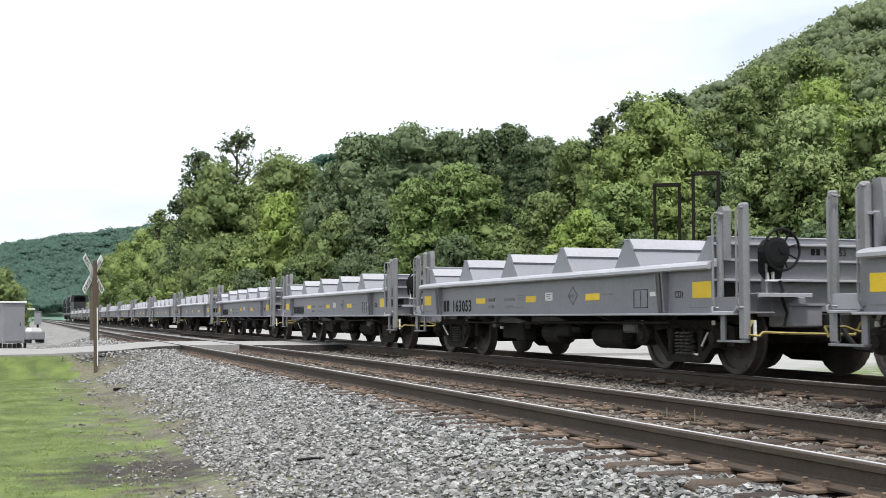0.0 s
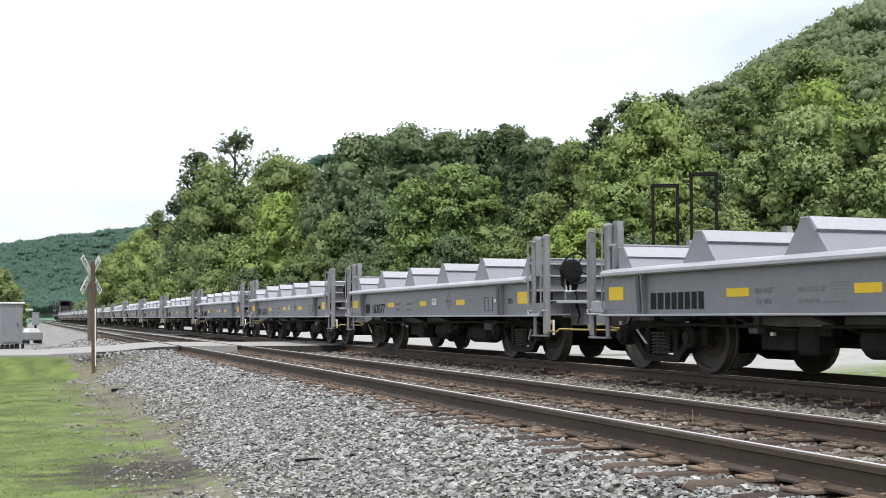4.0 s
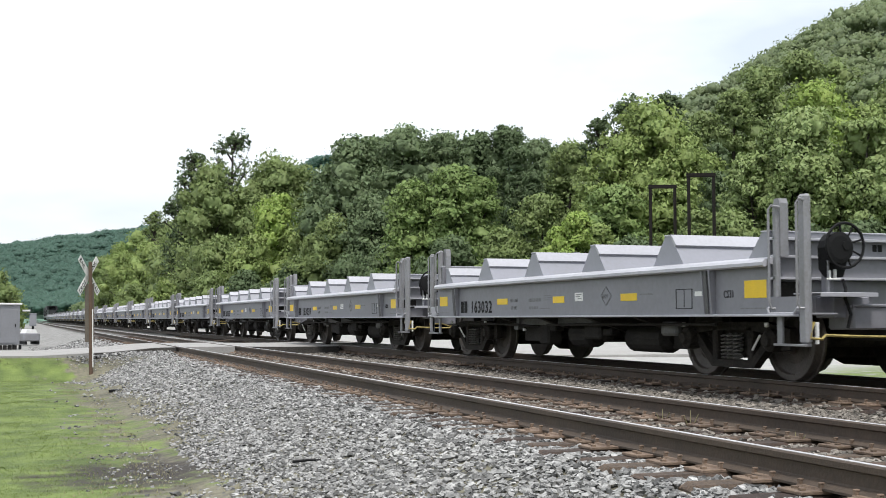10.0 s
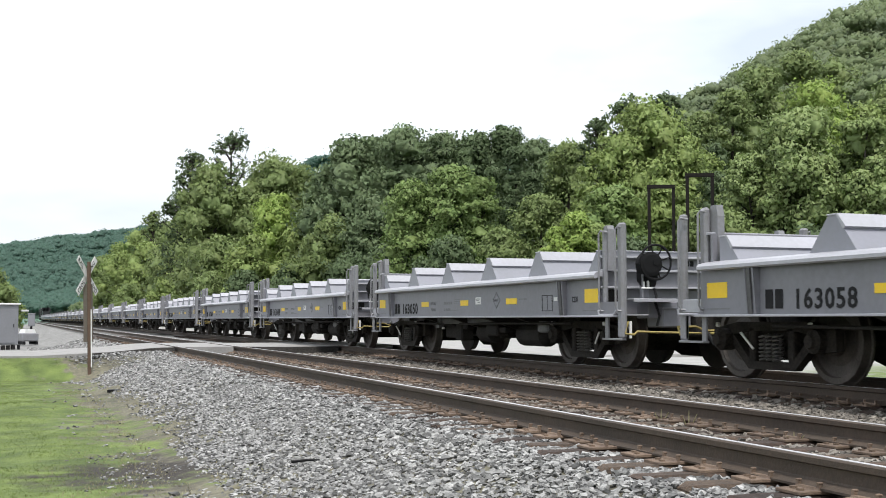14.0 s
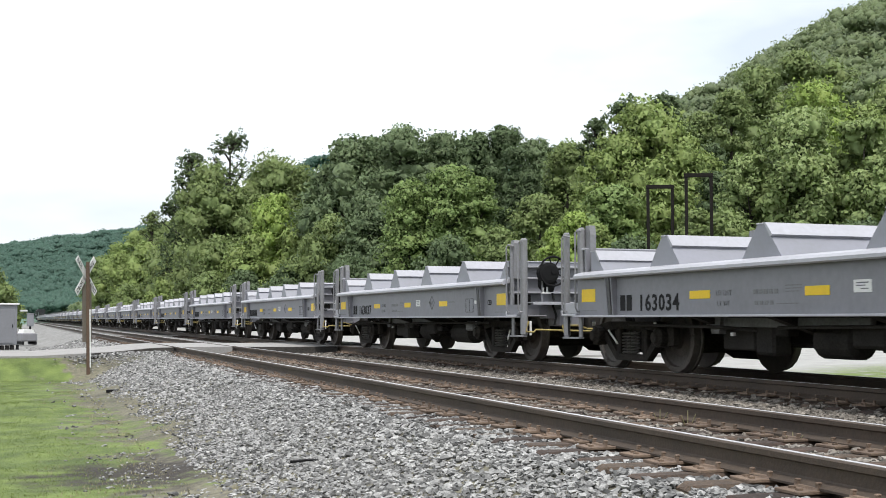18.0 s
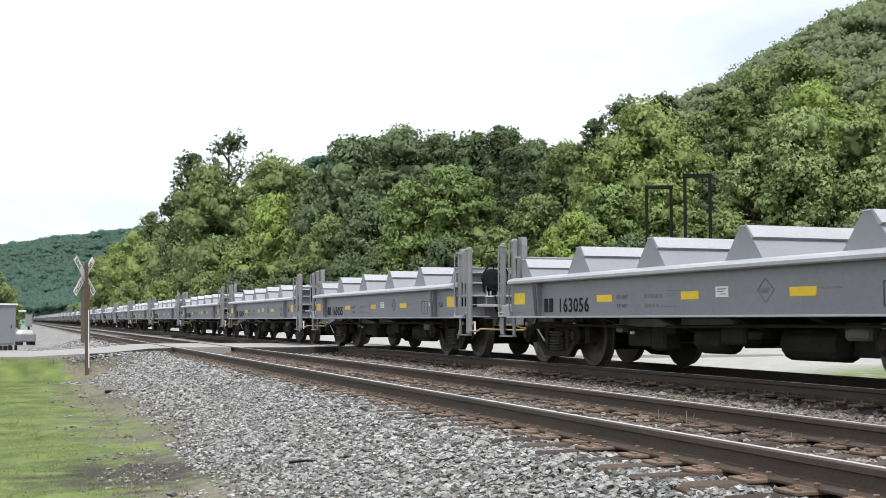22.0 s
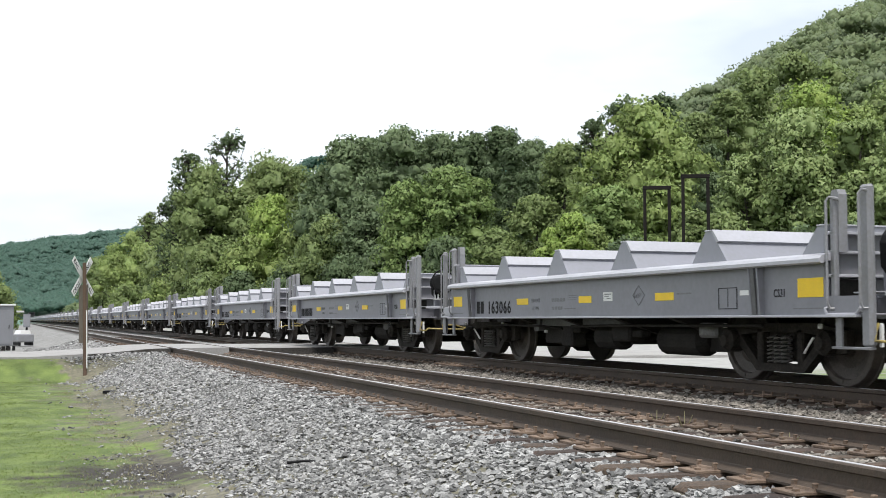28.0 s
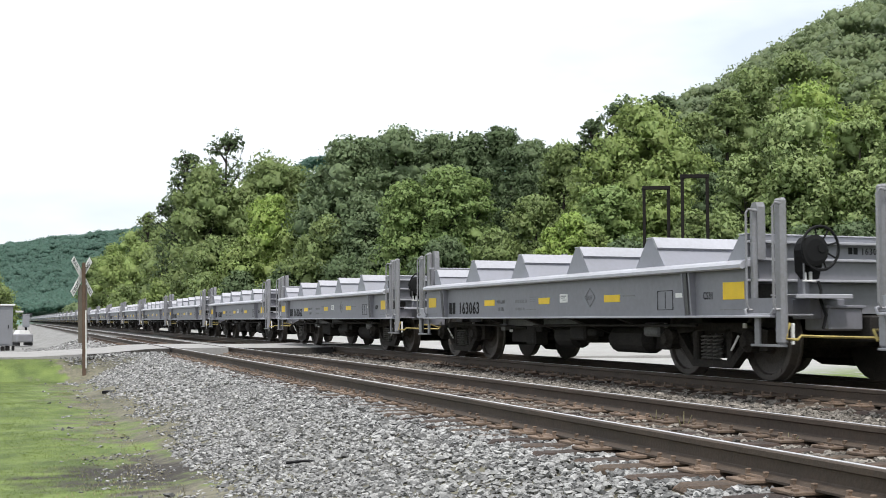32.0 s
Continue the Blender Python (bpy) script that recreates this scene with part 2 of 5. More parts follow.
def axis_lines(fine, a, b, lo, hi, k):
    out = list(np.arange(a, b, fine))
    p, s = b, fine
    while p < hi:
        out.append(p)
        s *= k
        p += s
    out.append(hi)
    p, s = a - fine, fine
    while p > lo:
        out.insert(0, p)
        s *= k
        p -= s
    out.insert(0, lo)
    return out


GROUND = mat("ground_soil", (0.18, 0.168, 0.118), 0.95, 0.0, (0.055, 0.05, 0.037), 1.1, 11, 0.95, 0.6, 25, 0.0)
gn, gl = GROUND.node_tree.nodes, GROUND.node_tree.links
# grass over soil: a mask along x with ragged edges
g_co = gn.new("ShaderNodeTexCoord")
g_sep = gn.new("ShaderNodeSeparateXYZ")
gl.new(g_co.outputs["Object"], g_sep.inputs[0])
g_n1 = gn.new("ShaderNodeTexNoise")
g_n1.inputs["Scale"].default_value, g_n1.inputs["Detail"].default_value = 0.9, 6.0
gl.new(g_co.outputs["Object"], g_n1.inputs["Vector"])
g_edge = gn.new("ShaderNodeMath")
g_edge.operation = "MULTIPLY_ADD"
g_edge.inputs[1].default_value = 2.4
gl.new(g_n1.outputs[0], g_edge.inputs[0])
gl.new(g_sep.outputs["X"], g_edge.inputs[2])
g_left = gn.new("ShaderNodeMapRange")
g_left.inputs["From Min"].default_value, g_left.inputs["From Max"].default_value = 3.2, 1.45
gl.new(g_edge.outputs[0], g_left.inputs["Value"])
g_right = gn.new("ShaderNodeMapRange")
g_right.inputs["From Min"].default_value, g_right.inputs["From Max"].default_value = 27.0, 29.0
gl.new(g_edge.outputs[0], g_right.inputs["Value"])
g_far = gn.new("ShaderNodeMapRange")
g_far.inputs["From Min"].default_value, g_far.inputs["From Max"].default_value = 32.0, 30.5
gl.new(g_sep.outputs["Y"], g_far.inputs["Value"])
g_mul = gn.new("ShaderNodeMath")
g_mul.operation = "MULTIPLY"
gl.new(g_left.outputs[0], g_mul.inputs[0])
gl.new(g_far.outputs[0], g_mul.inputs[1])
g_sum = gn.new("ShaderNodeMath")
g_sum.operation = "MAXIMUM"
# tufts of grass thin out raggedly across the verge
g_fine = gn.new("ShaderNodeTexNoise")
g_fine.inputs["Scale"].default_value, g_fine.inputs["Detail"].default_value = 3.4, 7.0
gl.new(g_co.outputs["Object"], g_fine.inputs["Vector"])
g_rag = gn.new("ShaderNodeMath")
g_rag.operation = "MULTIPLY_ADD"
g_rag.inputs[1].default_value = 1.9
gl.new(g_fine.outputs[0], g_rag.inputs[0])
gl.new(g_mul.outputs[0], g_rag.inputs[2])
g_cut = gn.new("ShaderNodeMapRange")
g_cut.inputs["From Min"].default_value, g_cut.inputs["From Max"].default_value = 1.28, 1.62
gl.new(g_rag.outputs[0], g_cut.inputs["Value"])
gl.new(g_cut.outputs[0], g_sum.inputs[0])
gl.new(g_right.outputs[0], g_sum.inputs[1])
g_hi = gn.new("ShaderNodeTexNoise")
g_hi.inputs["Scale"].default_value, g_hi.inputs["Detail"].default_value = 2.2, 6.0
gl.new(g_co.outputs["Object"], g_hi.inputs["Vector"])
g_col = gn.new("ShaderNodeValToRGB")
g_col.color_ramp.elements[0].position, g_col.color_ramp.elements[0].color = 0.35, (0.072, 0.104, 0.026, 1)
g_col.color_ramp.elements[1].position, g_col.color_ramp.elements[1].color = 0.65, (0.150, 0.200, 0.050, 1)
gl.new(g_hi.outputs[0], g_col.inputs[0])
# pale crushed stone beyond the crossing and along the far side
g_pale = gn.new("ShaderNodeValToRGB")
g_pale.color_ramp.elements[0].position, g_pale.color_ramp.elements[0].color = 0.35, (0.30, 0.295, 0.285, 1)
g_pale.color_ramp.elements[1].position, g_pale.color_ramp.elements[1].color = 0.65, (0.38, 0.375, 0.36, 1)
gl.new(g_hi.outputs[0], g_pale.inputs[0])
g_near = gn.new("ShaderNodeMapRange")
g_near.inputs["From Min"].default_value, g_near.inputs["From Max"].default_value = 11.0, 12.0
gl.new(g_edge.outputs[0], g_near.inputs["Value"])
g_inv = gn.new("ShaderNodeMath")
g_inv.operation = "SUBTRACT"
g_inv.inputs[0].default_value = 1.0
gl.new(g_far.outputs[0], g_inv.inputs[1])
g_yard = gn.new("ShaderNodeValToRGB")
g_yard.color_ramp.elements[0].position, g_yard.color_ramp.elements[0].color = 0.38, (0.15, 0.146, 0.138, 1)
g_yard.color_ramp.elements[1].position, g_yard.color_ramp.elements[1].color = 0.62, (0.27, 0.265, 0.255, 1)
gl.new(g_hi.outputs[0], g_yard.inputs[0])
g_mixy = gn.new("ShaderNodeMixRGB")
g_spot = gn.new("ShaderNodeVectorMath")
g_spot.operation = "DISTANCE"
g_spot.inputs[1].default_value = (1.2, 11.7, -0.75)
gl.new(g_co.outputs["Object"], g_spot.inputs[0])
g_wobble = gn.new("ShaderNodeMath")
g_wobble.operation = "MULTIPLY_ADD"
g_wobble.inputs[1].default_value = 2.8
gl.new(g_fine.outputs[0], g_wobble.inputs[0])
gl.new(g_spot.outputs["Value"], g_wobble.inputs[2])
g_dirt = gn.new("ShaderNodeMapRange")
g_dirt.inputs["From Min"].default_value, g_dirt.inputs["From Max"].default_value = 2.75, 1.9
gl.new(g_wobble.outputs[0], g_dirt.inputs["Value"])
g_mixdirt = gn.new("ShaderNodeMixRGB")
g_mixdirt.inputs[2].default_value = (0.036, 0.03, 0.025, 1)
g_mixa, g_mixb = gn.new("ShaderNodeMixRGB"), gn.new("ShaderNodeMixRGB")
g_hs = gn["Hue/Saturation/Value"]
gl.new(g_dirt.outputs[0], g_mixdirt.inputs[0])
gl.new(g_inv.outputs[0], g_mixy.inputs[0])
gl.new(g_hs.outputs[0], g_mixy.inputs[1])
gl.new(g_yard.outputs[0], g_mixy.inputs[2])
gl.new(g_near.outputs[0], g_mixa.inputs[0])
gl.new(g_mixy.outputs[0], g_mixa.inputs[1])
gl.new(g_pale.outputs[0], g_mixa.inputs[2])
gl.new(g_sum.outputs[0], g_mixb.inputs[0])
gl.new(g_mixa.outputs[0], g_mixb.inputs[1])
gl.new(g_col.outputs[0], g_mixb.inputs[2])
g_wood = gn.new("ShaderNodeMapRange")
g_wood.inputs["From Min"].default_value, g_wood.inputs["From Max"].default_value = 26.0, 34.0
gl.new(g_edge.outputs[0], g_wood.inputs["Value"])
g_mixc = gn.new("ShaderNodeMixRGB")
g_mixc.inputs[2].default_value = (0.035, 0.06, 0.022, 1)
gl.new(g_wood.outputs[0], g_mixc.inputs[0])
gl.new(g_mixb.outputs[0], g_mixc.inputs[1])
# the far valley floor takes the same haze-tinted green
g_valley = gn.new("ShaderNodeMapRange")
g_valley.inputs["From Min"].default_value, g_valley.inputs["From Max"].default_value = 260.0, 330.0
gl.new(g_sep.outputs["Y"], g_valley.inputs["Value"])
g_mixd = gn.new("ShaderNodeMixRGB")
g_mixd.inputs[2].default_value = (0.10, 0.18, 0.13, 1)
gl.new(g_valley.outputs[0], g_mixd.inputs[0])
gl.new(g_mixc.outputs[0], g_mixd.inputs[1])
g_patch = gn.new("ShaderNodeMapRange")
g_patch.inputs["From Min"].default_value, g_patch.inputs["From Max"].default_value = 14.6, 12.0
g_slant = gn.new("ShaderNodeMath")
g_slant.operation = "MULTIPLY_ADD"
g_slant.inputs[1].default_value = -0.5
gl.new(g_sep.outputs["X"], g_slant.inputs[0])
gl.new(g_sep.outputs["Y"], g_slant.inputs[2])
gl.new(g_slant.outputs[0], g_patch.inputs["Value"])
g_patch2 = gn.new("ShaderNodeMath")
g_patch2.operation = "MULTIPLY"
gl.new(g_patch.outputs[0], g_patch2.inputs[0])
gl.new(g_near.outputs[0], g_patch2.inputs[1])
g_patch3 = gn.new("ShaderNodeMath")
g_patch3.operation = "MULTIPLY"
gl.new(g_patch2.outputs[0], g_patch3.inputs[0])
g_tuft = gn.new("ShaderNodeMapRange")
g_tuft.inputs["From Min"].default_value, g_tuft.inputs["From Max"].default_value = 0.34, 0.5
gl.new(g_hi.outputs[0], g_tuft.inputs["Value"])
gl.new(g_tuft.outputs[0], g_patch3.inputs[1])
g_mixe = gn.new("ShaderNodeMixRGB")
gl.new(g_patch3.outputs[0], g_mixe.inputs[0])
gl.new(g_mixd.outputs[0], g_mixe.inputs[1])
gl.new(g_col.outputs[0], g_mixe.inputs[2])
gl.new(g_mixe.outputs[0], g_mixdirt.inputs[1])
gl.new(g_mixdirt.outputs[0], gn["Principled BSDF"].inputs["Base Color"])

gx, gy = axis_lines(0.3, -7, 14, -1600, 1600, 1.13), axis_lines(0.6, 6, 42, -400, 3200, 1.10)
gv = [(x, y, ground_z(x, y)) for y in gy for x in gx]
gf = [(j * len(gx) + i, j * len(gx) + i + 1, (j + 1) * len(gx) + i + 1, (j + 1) * len(gx) + i)
      for j in range(len(gy) - 1) for i in range(len(gx) - 1)]
g_me = bpy.data.meshes.new("ground")
g_me.from_pydata(gv, [], gf)
g_me.materials.append(GROUND)
g_me.shade_smooth()
ground = tagged(new("ground", g_me), "valley ground of grass, soil and pale crushed stone", "ground", kind="structure")

# ---- tracks ----
TIE_STEP = 0.42
rail_prof = [(-0.07, -0.158), (0.07, -0.158), (0.07, -0.146), (0.016, -0.122), (0.010, -0.112), (0.010, -0.048), (0.036, -0.038),
             (0.036, -0.008), (0.028, -0.001), (-0.028, -0.001), (-0.036, -0.008), (-0.036, -0.038), (-0.010, -0.048), (-0.010, -0.112),
             (-0.016, -0.122), (-0.07, -0.146)]


def rail(parent, x):
    b = Bld().prism([(x + p, q) for p, q in rail_prof], 1, -60, 1230)
    ob = part("rail", b, RAIL_SIDE, parent)
    top = Bld().prism([(x - 0.002, -0.004), (x + 0.029, -0.004), (x + 0.027, 0.001), (x + 0.0, 0.001)], 1, -60, 1230)
    part("running_surface", top, RAIL_TOP, ob, "polished steel running surface")
    return ob


def plate_mesh():
    b = Bld()
    b.box(-0.215, 0.215, -0.1, 0.1, -0.012, 0.008, 0.004)
    for sx in (-1, 1):
        b.prism([(sx * 0.076, 0.008), (sx * 0.1, 0.008), (sx * 0.095, 0.02), (sx * 0.078, 0.022)], 1, -0.095, 0.095)
    for sx in (-1, 1):
        for y in (-0.082, 0.082):
            b.box(sx * 0.085 - 0.010, sx * 0.085 + 0.010, y - 0.010, y + 0.010, 0.0, 0.042)
            b.box(sx * 0.080 - 0.015, sx * 0.080 + 0.013, y - 0.012, y + 0.012, 0.036, 0.048, 0.004)
        for y, x in ((-0.05, 0.175), (0.03, 0.155)):
            b.box(sx * x - 0.014, sx * x + 0.014, y - 0.014, y + 0.014, 0.0, 0.02)
    return b.mesh("tie_plate", PLATE)


PLATE_ME = plate_mesh()
tie_meshes = []
for k in range(4):
    rr = random.Random(k)
    tb = Bld()
    tb.box(-1.3, 1.3, -0.112, 0.112, -0.17, 0.0, 0.012 + 0.006 * k)
    for i, p in enumerate(tb.v):
        tb.v[i] = (p[0] + rr.uniform(-0.03, 0.03), p[1] + rr.uniform(-0.01, 0.01), p[2] + rr.uniform(-0.008, 0.004))
    tie_meshes.append(tb.mesh("tie", TIE))


def railway(name, centre, label, y0, y1):
    track = empty(name, Matrix(), label, "railway track", kind="structure")
    for sgn in (-1, 1):
        rail(track, centre + sgn * GAUGE / 2)
    rr = random.Random(int(centre * 10))
    y = y0
    while y < y1:
        tie = part("tie", None, TIE, track, at=(centre + rr.uniform(-0.06, 0.06), y + rr.uniform(-0.02, 0.02), -0.172 + rr.uniform(-0.006, 0.002)),
                   mesh=tie_meshes[rr.randrange(4)])
        tie.rotation_euler.z = rr.uniform(-0.02, 0.02)
        if y < 45:
            for sgn in (-1, 1):
                p = part("tie_plate", None, PLATE, tie, mesh=PLATE_ME, at=(sgn * GAUGE / 2, 0, 0.012))
                p.rotation_euler.z = 0 if sgn < 0 else math.pi
        y += TIE_STEP
    return track


railway("railway_track", T_NEAR, "empty straight railway track with brown rails on worn wooden ties", 4.2, 62)
railway("railway_track", T_FAR, "straight railway track under the passing goods train", 3.0, 62)


# ---- coil wagons ----
L_CAR = 12.92
SIDE, CHORD, SILL = 1.47, 1.55, 0.73


def along(a):
    """From metres behind the chord's front end to the wagon's own y."""
    return 5.2 - a


def text_mesh(text, size, material, squeeze=0.72, bold=0.0):
    cu = bpy.data.curves.new("stencil", "FONT")
    cu.body, cu.size, cu.extrude, cu.align_x, cu.align_y = text, size, 0.002, "LEFT", "BOTTOM_BASELINE"
    cu.resolution_u, cu.space_character, cu.offset = 2, 1.12, bold
    ob = bpy.data.objects.new("stencil", cu)
    scene.collection.objects.link(ob)
    me = bpy.data.meshes.new_from_object(ob.evaluated_get(bpy.context.evaluated_depsgraph_get()))
    bpy.data.objects.remove(ob)
    me.transform(Matrix.Diagonal((squeeze, 1, 1, 1)))
    me.materials.clear()
    me.materials.append(material)
    return me


ON_SIDE = Matrix(((0, 0, -1, 0), (-1, 0, 0, 0), (0, 1, 0, 0), (0, 0, 0, 1)))  # letters stand on the side that faces -x, reading towards -y


def on_side(name, parent, me, a, z, label=""):
    ob = new(name, me)
    ob.parent = parent
    ob.matrix_basis = Matrix.Translation((-SIDE - 0.004, along(a), z)) @ ON_SIDE
    if label:
        tagged(ob, label)
    return ob


def plate_on_side(name, parent, material, a0, a1, z0, z1, label="", thick=0.006):
    return part(name, Bld().box(-SIDE - thick, -SIDE + 0.002, along(a1), along(a0), z0, z1, 0.002), material, parent, label)


SPRING_ME = Bld().tube([(0.055 * math.cos(k * math.tau / 8), 0.055 * math.sin(k * math.tau / 8), 0.0 + k * 0.30 / 56) for k in range(57)], 0.0125, 4).mesh("spring", SPRING)


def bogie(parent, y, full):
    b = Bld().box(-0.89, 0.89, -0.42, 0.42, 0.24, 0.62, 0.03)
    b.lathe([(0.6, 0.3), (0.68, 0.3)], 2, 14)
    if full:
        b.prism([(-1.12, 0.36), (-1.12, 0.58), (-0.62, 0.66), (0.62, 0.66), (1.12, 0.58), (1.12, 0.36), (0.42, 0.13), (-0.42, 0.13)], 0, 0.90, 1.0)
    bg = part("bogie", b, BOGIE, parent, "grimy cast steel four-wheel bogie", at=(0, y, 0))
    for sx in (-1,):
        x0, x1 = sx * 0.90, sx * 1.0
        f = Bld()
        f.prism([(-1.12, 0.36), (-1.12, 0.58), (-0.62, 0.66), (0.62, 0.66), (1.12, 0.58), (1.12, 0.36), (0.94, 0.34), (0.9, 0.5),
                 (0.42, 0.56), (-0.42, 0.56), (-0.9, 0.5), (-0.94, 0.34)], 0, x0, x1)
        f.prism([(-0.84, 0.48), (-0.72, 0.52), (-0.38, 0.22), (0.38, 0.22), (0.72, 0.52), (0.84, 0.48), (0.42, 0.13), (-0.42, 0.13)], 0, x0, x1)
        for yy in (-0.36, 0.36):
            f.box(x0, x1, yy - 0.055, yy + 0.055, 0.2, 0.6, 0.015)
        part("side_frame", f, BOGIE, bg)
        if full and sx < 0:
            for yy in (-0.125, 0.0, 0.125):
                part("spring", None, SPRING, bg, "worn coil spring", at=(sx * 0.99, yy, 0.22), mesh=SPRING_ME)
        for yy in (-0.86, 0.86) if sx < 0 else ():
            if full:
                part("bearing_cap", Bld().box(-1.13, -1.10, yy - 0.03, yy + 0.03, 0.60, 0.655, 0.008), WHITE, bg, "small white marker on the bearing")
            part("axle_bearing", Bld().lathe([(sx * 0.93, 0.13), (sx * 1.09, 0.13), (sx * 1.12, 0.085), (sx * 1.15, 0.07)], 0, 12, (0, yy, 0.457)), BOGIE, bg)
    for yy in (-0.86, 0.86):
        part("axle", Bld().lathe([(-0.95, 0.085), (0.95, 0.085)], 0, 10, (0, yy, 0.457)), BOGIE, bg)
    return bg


def wheel_mesh(sx):
    o = sx
    b = Bld().lathe([(o * -0.03, 0.02), (o * -0.03, 0.475), (o * 0.0, 0.48), (o * 0.012, 0.462), (o * 0.10, 0.45), (o * 0.105, 0.44), (o * 0.105, 0.385),
                     (o * 0.07, 0.37), (o * 0.045, 0.26), (o * 0.075, 0.16), (o * 0.13, 0.14), (o * 0.13, 0.02)], 0, 22)
    for k in range(3):
        a = k * math.tau / 3
        b.box(o * 0.10, o * 0.112, 0.40 * math.cos(a) - 0.02, 0.40 * math.cos(a) + 0.02, 0.40 * math.sin(a) - 0.02, 0.40 * math.sin(a) + 0.02)
    return b.mesh("wheel", WHEEL)


WHEEL_ME = {-1: wheel_mesh(-1), 1: wheel_mesh(1)}
wheels = {}


def wagon(full):
    car = empty("coil_wagon", Matrix(), "grey steel coil wagon with open troughs, rolling empty", "railway wagon", "wagons of the coil train")
    # sides with their bottom flange and bulb-angle top chord
    for sx in (-1, 1):
        b = Bld()
        b.box(sx * (SIDE - 0.02), sx * SIDE, along(10.4), along(0.05), SILL, 1.27)
        b.box(sx * (SIDE - 0.12), sx * (SIDE - 0.021), along(10.9), along(-0.05), SILL - 0.012, SILL + 0.012)
        b.box(sx * (SIDE - 0.02), sx * SIDE, along(10.88), along(10.4), SILL, 0.92)
        part("side_panel", b, CAR_GREY, car)
        part("bottom_flange", Bld().box(sx * (SIDE - 0.02), sx * (SIDE + 0.06), along(10.9), along(-0.05), SILL - 0.014, SILL + 0.012, 0.005), CAR_LIT_EDGE, car)
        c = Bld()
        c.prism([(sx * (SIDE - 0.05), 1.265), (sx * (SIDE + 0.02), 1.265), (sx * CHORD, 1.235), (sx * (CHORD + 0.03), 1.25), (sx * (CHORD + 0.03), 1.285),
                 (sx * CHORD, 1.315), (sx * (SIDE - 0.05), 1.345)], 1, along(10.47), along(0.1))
        part("top_chord", c, CAR_LIT_EDGE, car)
        for a in (1.0, 9.25):
            s = Bld().prism([(sx * SIDE, SILL + 0.01), (sx * (SIDE + 0.05), SILL + 0.01), (sx * (CHORD + 0.01), 1.24), (sx * SIDE, 1.26)], 1, along(a + 0.012), along(a - 0.012))
            s.prism([(sx * SIDE, SILL + 0.01), (sx * (SIDE + 0.05), SILL + 0.01), (sx * (CHORD + 0.01), 1.24), (sx * SIDE, 1.26)], 1, along(a + 0.165), along(a + 0.14))
            s.prism([(sx * (SIDE - 0.01), SILL + 0.01), (sx * (SIDE + 0.03), SILL + 0.01), (sx * (SIDE + 0.05), 1.25), (sx * (SIDE - 0.01), 1.26)], 1, along(a + 0.14), along(a + 0.012))
            part("side_stiffener", s, CAR_GREY, car)
            # the stiffener's shaded hollow, done as a dark-coloured web
            if full and sx < 0:
                part("stiffener_web", Bld().prism([(sx * (SIDE - 0.004), SILL + 0.02), (sx * (SIDE + 0.045), SILL + 0.02), (sx * (CHORD + 0.0), 1.235), (sx * (SIDE - 0.004), 1.255)], 1, along(a + 0.085), along(a + 0.013)), WEB_SHADE, car, "web with the stiffener's shade painted in dark grey")
    # saddles
    for k in range(6):
        a = 0.3 + 2.0 * k + (0.1 if k == 0 else 0)
        y, w = along(a), 1.42
        lo, hi, fl, hw = 0.78, (1.615 if k in (0, 5) else 1.70), 0.06, 0.82
        if k == 0:
            poly = [(y + fl, lo), (y + fl, hi), (y - fl, hi), (y - hw, lo)]
        elif k == 5:
            poly = [(y + hw, lo), (y + fl, hi), (y - fl, hi), (y - fl, lo)]
        else:
            poly = [(y + hw, lo), (y + fl, hi), (y - fl, hi), (y - hw, lo)]
        sd_ = part("saddle", Bld().prism(poly, 0, -w, w), SLAB_SKYLIT, car)
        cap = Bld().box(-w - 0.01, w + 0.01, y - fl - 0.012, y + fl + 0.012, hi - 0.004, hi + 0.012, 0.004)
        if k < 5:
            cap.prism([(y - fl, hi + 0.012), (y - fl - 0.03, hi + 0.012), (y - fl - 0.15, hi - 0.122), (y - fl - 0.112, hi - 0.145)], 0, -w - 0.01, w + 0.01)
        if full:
            part("saddle_cap", cap, CAR_LIT_EDGE, sd_)
        if full and k in (2, 3, 4):
            part("edge_mark", Bld().prism([(y - fl - 0.03, hi + 0.018), (y - fl - 0.038, hi + 0.014), (y - fl - 0.15, hi - 0.11), (y - fl - 0.14, hi - 0.11)], 0, 1.12, 1.36), WHITE, sd_, "short white mark on the cap")
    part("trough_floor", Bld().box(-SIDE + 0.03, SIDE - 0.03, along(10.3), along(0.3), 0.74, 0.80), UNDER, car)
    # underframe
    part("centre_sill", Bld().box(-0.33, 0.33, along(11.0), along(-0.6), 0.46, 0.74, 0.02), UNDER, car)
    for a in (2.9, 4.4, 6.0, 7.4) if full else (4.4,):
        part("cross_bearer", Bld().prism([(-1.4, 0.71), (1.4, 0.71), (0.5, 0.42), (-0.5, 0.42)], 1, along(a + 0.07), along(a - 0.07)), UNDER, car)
    if full:
        part("equipment_channel", Bld().box(-1.10, -1.02, along(5.6), along(2.7), 0.60, 0.71, 0.01), MID_GREY, car, "dirty grey mounting channel")
        part("pipe_bracket", Bld().prism([(along(3.1), 0.72), (along(2.85), 0.72), (along(2.9), 0.52), (along(3.05), 0.52)], 0, -1.15, -1.05), MID_GREY, car)
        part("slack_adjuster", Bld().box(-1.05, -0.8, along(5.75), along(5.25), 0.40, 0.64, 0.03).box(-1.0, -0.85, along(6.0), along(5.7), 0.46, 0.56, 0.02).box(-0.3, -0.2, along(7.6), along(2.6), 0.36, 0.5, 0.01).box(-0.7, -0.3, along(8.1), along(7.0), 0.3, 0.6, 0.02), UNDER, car)
